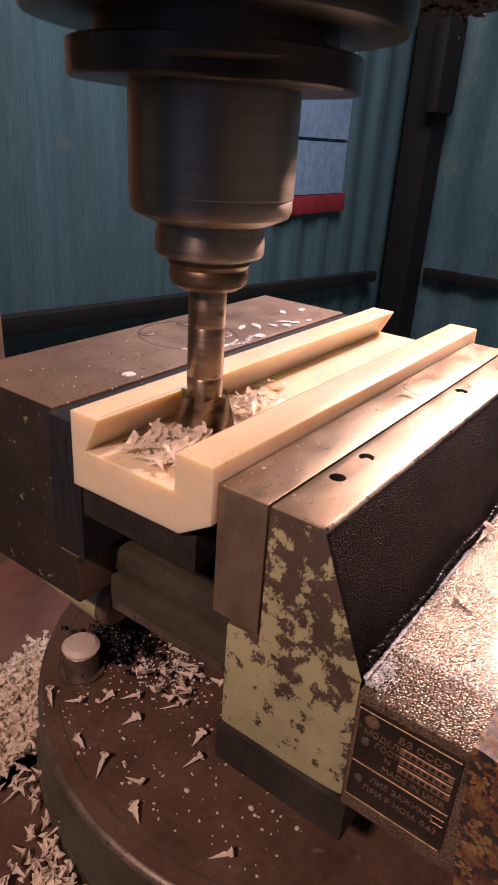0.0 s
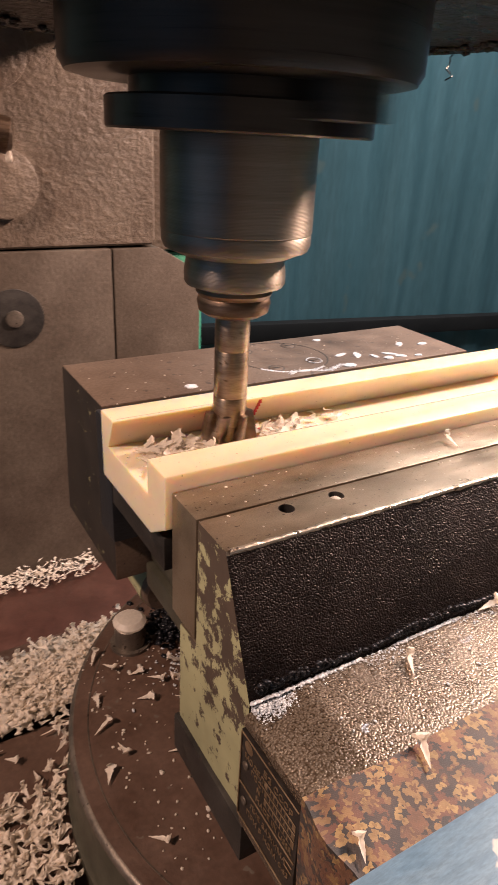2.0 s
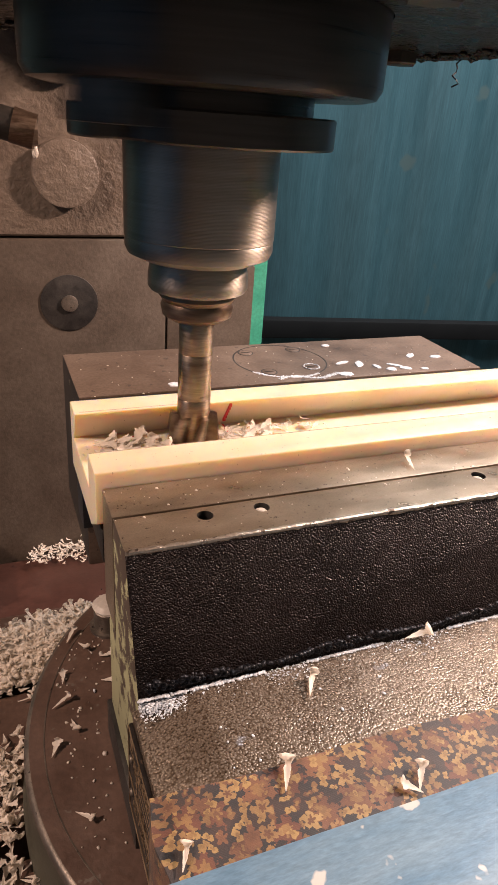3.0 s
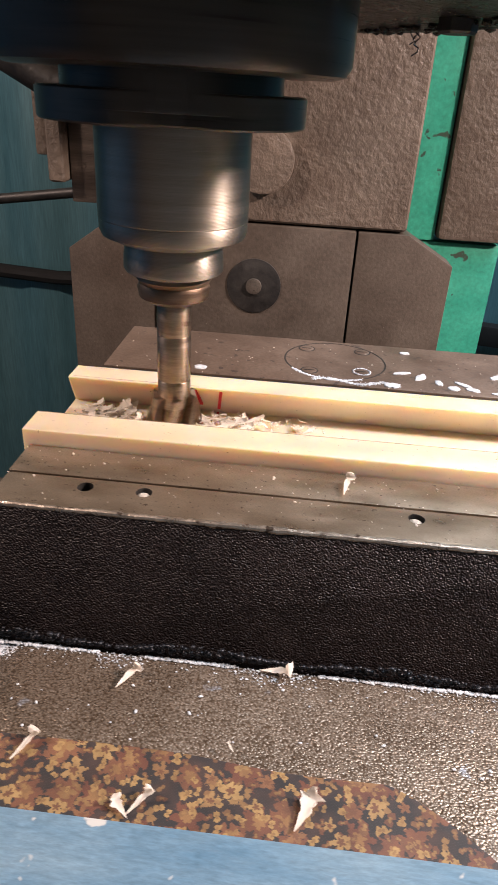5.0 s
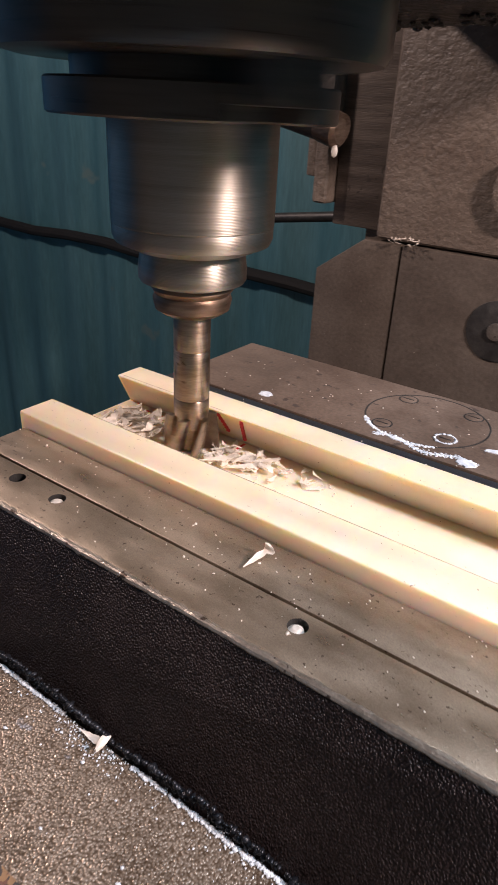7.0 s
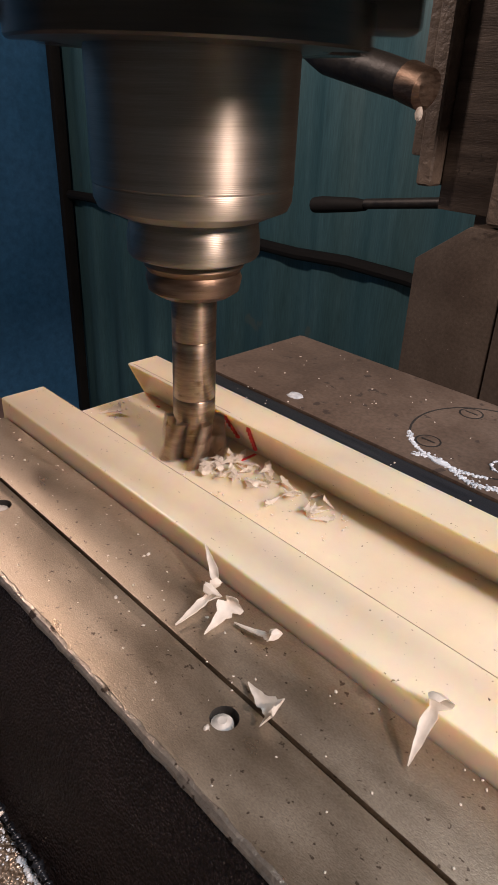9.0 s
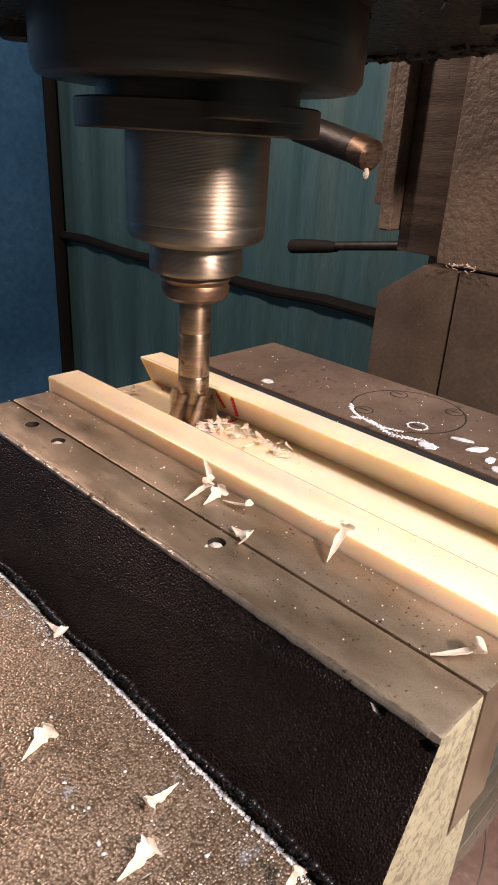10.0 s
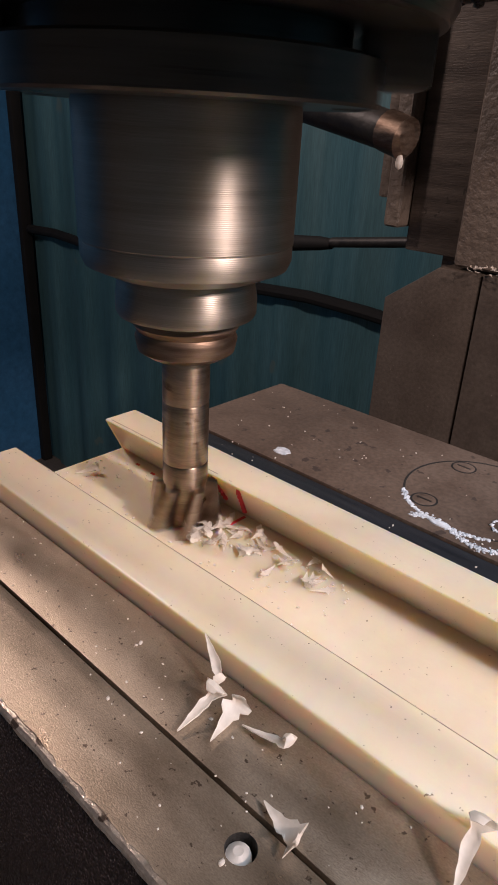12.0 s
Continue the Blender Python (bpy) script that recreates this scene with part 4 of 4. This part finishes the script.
for i in range(120):
    x, y = rnd.gauss(-0.068, 0.022), 0.10 - abs(rnd.gauss(0, 0.055)) if i % 4 else rnd.uniform(0.0, 0.150)
    if math.hypot(x - 0.110, y - 0.055) < 0.157 or math.hypot(x + 0.078, y - 0.0355) < 0.018:
        continue
    rides(chip(i, pose(x, y, TABLE + 0.0012 + rnd.uniform(0, 0.004), rnd.uniform(-50, 50), rnd.uniform(-20, 5), rnd.uniform(0, 360)), on_table, "chips on the table"))
for i, (x, y) in enumerate(((0.30, 0.06), (0.31, -0.02), (0.29, 0.10), (0.33, 0.03))):
    rides(chip(i, pose(x, y, TABLE + 0.002, 10, 0, 70 * i), on_table, "chips on the table"))


def heap(name, count, spot, label, mats, scale=1.0, seed=3):
    """Chips past counting, heaped and joined in one mesh."""
    r = random.Random(seed)
    verts, faces = [], []
    for _ in range(count):
        me = KINDS[r.randrange(5)]
        x, y, z = spot(r)
        m = pose(x, y, z, r.uniform(-28, 28), r.uniform(-12, 6), r.uniform(0, 360)) @ Matrix.Diagonal((scale, scale, scale, 1))
        k = len(verts)
        verts += [m @ v.co for v in me.vertices]
        faces += [[k + i for i in p.vertices] for p in me.polygons]
    me = bpy.data.meshes.new(name)
    me.from_pydata(verts, [], faces)
    me.materials.append(mats)
    ob = new(name, me)
    return tagged(ob, label, "chips", kind="stuff")


def back_heap(r):
    """Between a slanting edge and the back of the table, higher towards the back."""
    x = -0.15 + 0.195 * r.random()
    low, high = 0.157 + 0.14 * x, 0.206 + 0.12 * x
    v = r.random()
    y = low + (high - low) * v
    away = math.hypot(x - 0.110, y - 0.055)
    if away < 0.157:
        x, y = 0.110 + (x - 0.110) * 0.158 / away, 0.055 + (y - 0.055) * 0.158 / away
    return x - 0.004, y, TABLE + 0.001 + r.random() * (0.003 + 0.006 * v)


def strewn(r):
    """Over the table beside the swivel base, thicker towards the front."""
    while True:
        x, y = r.gauss(-0.070, 0.024), 0.10 - abs(r.gauss(0, 0.055))
        if math.hypot(x - 0.110, y - 0.055) > 0.158 and math.hypot(x + 0.078, y - 0.0355) > 0.019:
            return x, y, TABLE + 0.0015 + r.random() * 0.004


rides(heap("strewn_chips", 300, strewn, "white plastic chips strewn on the machine table", CHIP, 0.95, 15))
rides(heap("chip_heap", 1700, back_heap, "heap of white plastic chips at the back of the table", CHIP, 0.9))
rides(heap("chip_heap", 1300, lambda r: (r.uniform(0.255, 0.42), r.uniform(-0.08, 0.16), TABLE + 0.002 + r.random() * 0.016), "heap of white plastic chips beside the vise", CHIP, 1.0, 9))
rides(heap("chip_drift", 130, lambda r: ((lambda a, d: (0.110 + d * math.cos(a), 0.055 + d * math.sin(a), TABLE + 0.002 + r.random() * 0.008))(r.uniform(2.35, 3.6), 0.155 + abs(r.gauss(0, 0.010)))), "drift of white plastic chips along the swivel base", CHIP, 0.8, 11))
heap("knee_chips", 260, lambda r: ((lambda u: (-0.02 + 0.13 * u, 0.542 + r.uniform(-0.018, 0.014), -0.386 + r.random() * 0.016))(r.random())), "white plastic chips against the foot of the column", CHIP, 0.8, 13)
heap("column_chips", 14, lambda r: (-0.062 + r.uniform(-0.012, 0.012), 0.552 + r.uniform(-0.004, 0.004), 0.004 + r.random() * 0.008), "tuft of white chips caught on the column step", CHIP, 0.7, 17)
rides(heap("stud_chips", 16, lambda r: (0.048 + r.uniform(-0.014, 0.014), 0.100 + r.uniform(-0.02, 0.02), SWIVEL + 0.002 + r.random() * 0.010), "white plastic chips heaped beside the vise foot", CHIP, 1.1, 19))


def crumbs(name, count, spot, size, mats, label, seed):
    """Crumbs past counting: small uneven lumps joined in one mesh."""
    r = random.Random(seed)
    ico = bmesh.new()
    bmesh.ops.create_icosphere(ico, subdivisions=1, radius=1)
    base_v, base_f = [v.co.copy() for v in ico.verts], [[v.index for v in f.verts] for f in ico.faces]
    ico.free()
    verts, faces = [], []
    for _ in range(count):
        x, y, z, k = spot(r)
        s = size * k * r.uniform(0.4, 1.3)
        m = pose(x, y, z, 0, 0, r.uniform(0, 360)) @ Matrix.Diagonal((s * r.uniform(0.7, 1.8), s, s * r.uniform(0.4, 0.8), 1))
        n = len(verts)
        verts += [m @ (v * r.uniform(0.75, 1.2)) for v in base_v]
        faces += [[n + i for i in f] for f in base_f]
    me = bpy.data.meshes.new(name)
    me.from_pydata(verts, [], faces)
    me.materials.append(mats)
    me.shade_smooth()
    return rides(tagged(new(name, me), label, "crumbs", kind="stuff"))


def crust_spot(r):
    x = r.uniform(0.0, 0.25)
    tight = r.random() < 0.85 and math.sin(x * 95) + math.sin(x * 41 + 1) > -0.7
    return x, -0.0193 - (abs(r.gauss(0, 0.0004)) if tight else abs(r.gauss(0, 0.0035))), -0.0472, 1.7 if tight else 0.8


crumbs("white_crust", 1900, crust_spot, 0.00036, CRUST, "white crust of melted plastic along the foot of the jaw", 21)
crumbs("shelf_end_crust", 1100, lambda r: (r.uniform(0.0, 0.018), -0.0195 - abs(r.gauss(0, 0.003)), -0.0496 + 0.00008 * 18 * r.random(), 1.0), 0.00032, CRUST, "white crust on the sloping end of the shelf", 22)
crumbs("chip_bed", 1000, lambda r: (lambda p: (p[0] + 0.004, p[1], TABLE + 0.001 + 0.4 * (p[2] - TABLE), 1.0))(back_heap(r)), 0.0045, CHIP, "matted white plastic chips on the back of the table", 35)
crumbs("chip_bed", 800, lambda r: (r.uniform(0.255, 0.42), r.uniform(-0.08, 0.16), TABLE + 0.003, 1.0), 0.0055, CHIP, "matted white plastic chips beside the vise", 36)
crumbs("black_crust", 700, lambda r: ((lambda x: (x, -0.0183 + 0.0002 * math.sin(x * 300), -0.0455 + r.random() * 0.0036 * (0.3 + math.sin(x * 47 + 0.8) ** 2), 1.0))(r.uniform(0.003, 0.247))), 0.00085, SWARF, "black tarry crust along the foot of the jaw", 34)
crumbs("jaw_crumbs", 150, lambda r: (r.uniform(0.0, 0.25), 0.002 + 0.044 * r.random() ** 0.6, 0.0001, 1.0 if r.random() < 0.95 else 1.8), 0.00027, CHIP, "small plastic crumbs on the front jaw", 23)
crumbs("block_specks", 45, lambda r: (0.06 + 0.19 * r.random() ** 0.6, r.uniform(0.0485, 0.061), 0.0070, 1.0), 0.00020, BROWN_STEEL, "brown specks of swarf on the nylon rail", 41)
crumbs("channel_crumbs", 160, lambda r: (r.uniform(-0.001, 0.125), 0.101 - 0.034 * r.random() ** 1.4, -0.0083, 1.0), 0.00045, CHIP, "fine white crumbs on the channel floor", 42)
crumbs("rear_jaw_crumbs", 110, lambda r: (r.uniform(0.01, 0.25), r.uniform(0.118, 0.197), 0.0001, 1.0), 0.00034, CHIP, "small plastic crumbs on the rear jaw", 24)
crumbs("base_crumbs", 260, lambda r: (r.uniform(-0.02, 0.06), r.uniform(0.0, 0.14), SWIVEL, 1.0 if r.random() < 0.9 else 2.0), 0.0006, CHIP, "small plastic crumbs on the swivel base", 25)
crumbs("shelf_crumbs", 60, lambda r: (r.uniform(0.02, 0.25), r.uniform(-0.055, -0.022), BED, 1.0), 0.0005, CRUST, "small pale crumbs on the hammered shelf", 26)
crumbs("white_smear", 420, lambda r: ((lambda a: (0.130 + 0.0290 * math.cos(a) + r.gauss(0, 0.0004), 0.1715 + 0.0290 * math.sin(a) + r.gauss(0, 0.0004), 0.0, 1.0))(r.uniform(3.75, 5.2))), 0.0005, CRUST, "white plastic pressed into the round groove of the jaw", 27)
crumbs("white_smear", 520, lambda r: ((lambda u: (0.118 + 0.045 * u + r.gauss(0, 0.001), 0.1415 + 0.0025 * math.sin(u * 9) + r.gauss(0, 0.0007), 0.0, 1.0))(r.random())), 0.0005, CRUST, "white smear of plastic on the rear jaw", 28)
crumbs("white_smear", 90, lambda r: ((lambda a: (0.1445 + 0.0047 * math.cos(a), 0.157 + 0.0047 * math.sin(a), 0.0002, 1.0))(r.uniform(0, 6.3))), 0.0006, CRUST, "white plastic round a screw of the rear jaw", 29)
crumbs("dark_swarf", 420, lambda r: ((lambda a, d: (0.040 + d * math.cos(a), 0.140 + d * math.sin(a) * 1.2, SWIVEL + 0.001 + r.random() * 0.010, 1.0))(r.uniform(0, 6.3), abs(r.gauss(0, 0.010)))), 0.0016, SWARF, "black oily swarf round the clamp stud", 30)
crumbs("dark_swarf", 160, lambda r: (r.gauss(-0.0615, 0.0028), r.gauss(0.0330, 0.0040), TABLE + 0.001 + r.random() * 0.008, 1.0), 0.0016, SWARF, "black oily swarf beside the slot nut", 37)
crumbs("grey_dust", 300, lambda r: (r.gauss(0.046, 0.012), r.gauss(0.108, 0.012), SWIVEL + 0.0003, 1.0), 0.0007, CRUST, "grey dust of fine crumbs on the swivel base", 31)
for x, y, k, long, yaw in ((0.0562, 0.1445, 1.0, 1.2, 0), (0.128, 0.1425, 0.5, 2.4, 5), (0.177, 0.156, 0.8, 2.3, 60), (0.193, 0.144, 0.9, 1.3, 20), (0.203, 0.144, 0.8, 1.6, 160), (0.172, 0.193, 0.7, 1.6, 10), (0.160, 0.141, 1.1, 1.3, 0),
                           (0.167, 0.160, 0.6, 3.2, 20), (0.186, 0.150, 0.7, 2.0, 95), (0.220, 0.165, 0.7, 2.4, 40), (0.236, 0.160, 0.8, 1.8, 10), (0.199, 0.150, 0.7, 2.6, 140), (0.215, 0.141, 0.6, 1.5, 0)):
    b = lathe([(0, 0), (0.0030 * k, 0), (0.0028 * k, 0.0004), (0.0012 * k, 0.0007), (0, 0.0006)], 18)
    for v in b.verts:
        v.co.x, v.co.y = v.co.x * (1 + 0.35 * noise.noise(Vector((x * 900, v.co.y * 700, 1)))), v.co.y * (1 + 0.35 * noise.noise(Vector((y * 900, v.co.x * 700, 2))))
    bmesh.ops.transform(b, matrix=pose(x, y, 0, 0, 0, yaw) @ Matrix.Diagonal((long, 1, 1, 1)), verts=b.verts)
    rides(single("white_drop", b, CRUST, "flat white drop of plastic on the rear jaw", "drop", "white drops on the rear jaw"))
for x in (0.0555, 0.157):
    rides(single("hole_plug", lathe([(0, -0.0045), (0.0026, -0.0040), (0.0024, -0.0015), (0.0010, -0.0006), (0, -0.0008)], 14, (x - 0.0003, 0.0155)), CHIP, "white plastic packed in a jaw hole", "chip", "plugs in the jaw holes"))

# chips in the channel, which a puff of air scatters, and where each comes to rest
in_channel = "white plastic milling chip curled in the milled channel"
FLYERS = []
LAND = [((0.1190, 0.0425, 0.0090), (0.1298, 0.0392, 0.0015), 30), ((0.1304, 0.0238, 0.0012), (0.1298, 0.0388, 0.002), 0), ((0.1372, 0.0270, 0.0012), (0.1345, 0.0395, 0.002), 15), ((0.1390, 0.0348, 0.0012), (0.1525, 0.0365, 0.0015), -15),
        ((0.1542, 0.0250, 0.0012), (0.1670, 0.0217, 0.0012), 10), ((0.1888, 0.0342, 0.0010), (0.1860, 0.0480, 0.0085), 0), ((0.2336, 0.0223, 0.0012), (0.2455, 0.0340, 0.0014), -10), ((0.1545, -0.0565, BED + 0.0012), (0.1497, -0.0434, BED + 0.0014), 10),
        ((0.1906, -0.0272, BED + 0.0012), (0.1919, -0.0405, BED + 0.0014), -10), ((0.2018, -0.0557, BED + 0.0012), (0.2013, -0.0413, BED + 0.0014), 5), ((0.2345, -0.0320, BED + 0.0012), (0.2304, -0.0215, BED + 0.006), 20)]


def laid(a, b, roll):
    d = Vector(b) - Vector(a)
    return Matrix.Translation(a) @ d.to_track_quat("X", "Z").to_matrix().to_4x4() @ pose(0, 0, 0, roll)


for i in range(96):
    x, y, z = rnd.uniform(0.003, 0.030), rnd.uniform(0.068, 0.099), -0.0080 + rnd.random() * 0.0028
    if i > 78:
        x, y = rnd.uniform(0.066, 0.085), rnd.uniform(0.078, 0.097)
    rest = pose(x, y, z, rnd.uniform(-18, 18), rnd.uniform(-10, 3), rnd.uniform(-75, 75))
    ob = chip(i, rest, in_channel, "chips blown from the channel", i >= len(LAND))
    if i < len(LAND):
        a, b, roll = LAND[i]
        end = laid(a, b, roll)
        ob.scale = [(Vector(b) - Vector(a)).length / (0.0125, 0.0112, 0.0108, 0.0112, 0.0098)[i % 5]] * 3
        mid = (rest.translation + end.translation) / 2 + Vector((0, 0, 0.035 + 0.02 * rnd.random()))
    else:
        a = rnd.uniform(0.6, 2.4)
        end = pose(x + 0.33 * math.cos(a) + 0.1, y + 0.30 + 0.1 * math.sin(a), -0.386, 0, 0, rnd.uniform(0, 360))
        mid = rest.translation + Vector((0.09 * math.cos(a) + rnd.uniform(-0.03, 0.06), 0.08 + 0.04 * math.sin(a), 0.05 + 0.05 * rnd.random()))
    FLYERS.append((ob, rest, mid, end, rnd.uniform(-150, 150)))
for i in range(52):
    u = rnd.random()
    x, y = 0.066 + 0.052 * u ** 1.6, 0.100 - rnd.random() * (0.016 if u < 0.5 else 0.010)
    rides(chip(i, pose(x, y, -0.0080 + rnd.random() * 0.002, rnd.uniform(-22, 22), rnd.uniform(-7, 3), rnd.uniform(0, 360)) @ Matrix.Diagonal((0.52, 0.70, 0.7, 1)), in_channel, "chips left in the channel", True))
between((0.006, 0.080), (0.010, 0.090), -0.0086, 2, in_channel, "chips left in the channel")
resting = rides(chip(0, pose(0.1305, 0.0258, 0.0012, 12, -3, 81), "white plastic milling chip on the ground jaw plate", "chips on the jaw"))

# grime and stringy swarf under the head
for i in range(16):
    a = rnd.uniform(0, 6.28)
    x, y = 0.048 + 0.136 * math.cos(a), 0.0905 + 0.136 * math.sin(a)
    pts = [(x + 0.0016 * math.sin(k * 1.9 + i), y + 0.0016 * math.cos(k * 1.3 + i), 0.1645 - 0.0016 * k) for k in range(rnd.randrange(4, 10))]
    single("swarf_curl", tube(pts, 0.0004, 5), SWARF, "dark stringy swarf hanging under the greasy head", "swarf", "swarf under the head")
crumb_head = crumbs("grime", 520, lambda r: ((lambda a, d: (0.048 + d * math.cos(a), 0.0905 + d * math.sin(a), 0.1635, 1.0))(r.uniform(0, 6.3), r.uniform(0.118, 0.143))), 0.0022, GREASY_BLACK, "lumps of greasy grime under the head", 33)
RIDERS.remove(crumb_head)


def motions():
    steps = [float(i) for i in range(13)]
    drift = lambda t: Matrix.Translation((-FEED * t, 0, 0))
    for ob in RIDERS:
        m = ob.matrix_basis.copy()
        if ob is resting:
            away = pose(0.30, -0.02, TABLE + 0.003, 0, 0, 140)
            walk(ob, [(t, drift(t) @ m) for t in steps[:9]] + [(8.8, drift(8.8) @ m), (8.9, drift(8.9) @ pose(0.15, -0.03, 0.03, 60, 20, 120)), (9.0, drift(9.0) @ away), (12.0, drift(12.0) @ away)])
        else:
            walk(ob, [(t, drift(t) @ m) for t in steps])
    for k, (ob, rest, mid, end, spin) in enumerate(FLYERS):
        go = 8.6 + 0.03 * (k % 3)
        turn = end.to_quaternion()
        half = rest.to_quaternion().slerp(turn, 0.5)
        walk(ob, [(float(t), drift(t) @ rest) for t in range(9)] + [(go, drift(go) @ rest), (go + 0.13, drift(8.75) @ Matrix.LocRotScale(mid, half, None)),
             (go + 0.33, drift(8.95) @ end), (10.0, drift(10) @ end), (11.0, drift(11) @ end), (12.0, drift(12) @ end)])
    walk(spindle, [(i / FPS, pose(0.048, 0.0905, 0, 0, 0, 40 - 62 * i)) for i in range(361)])


bpy.context.view_layer.update()
motions()
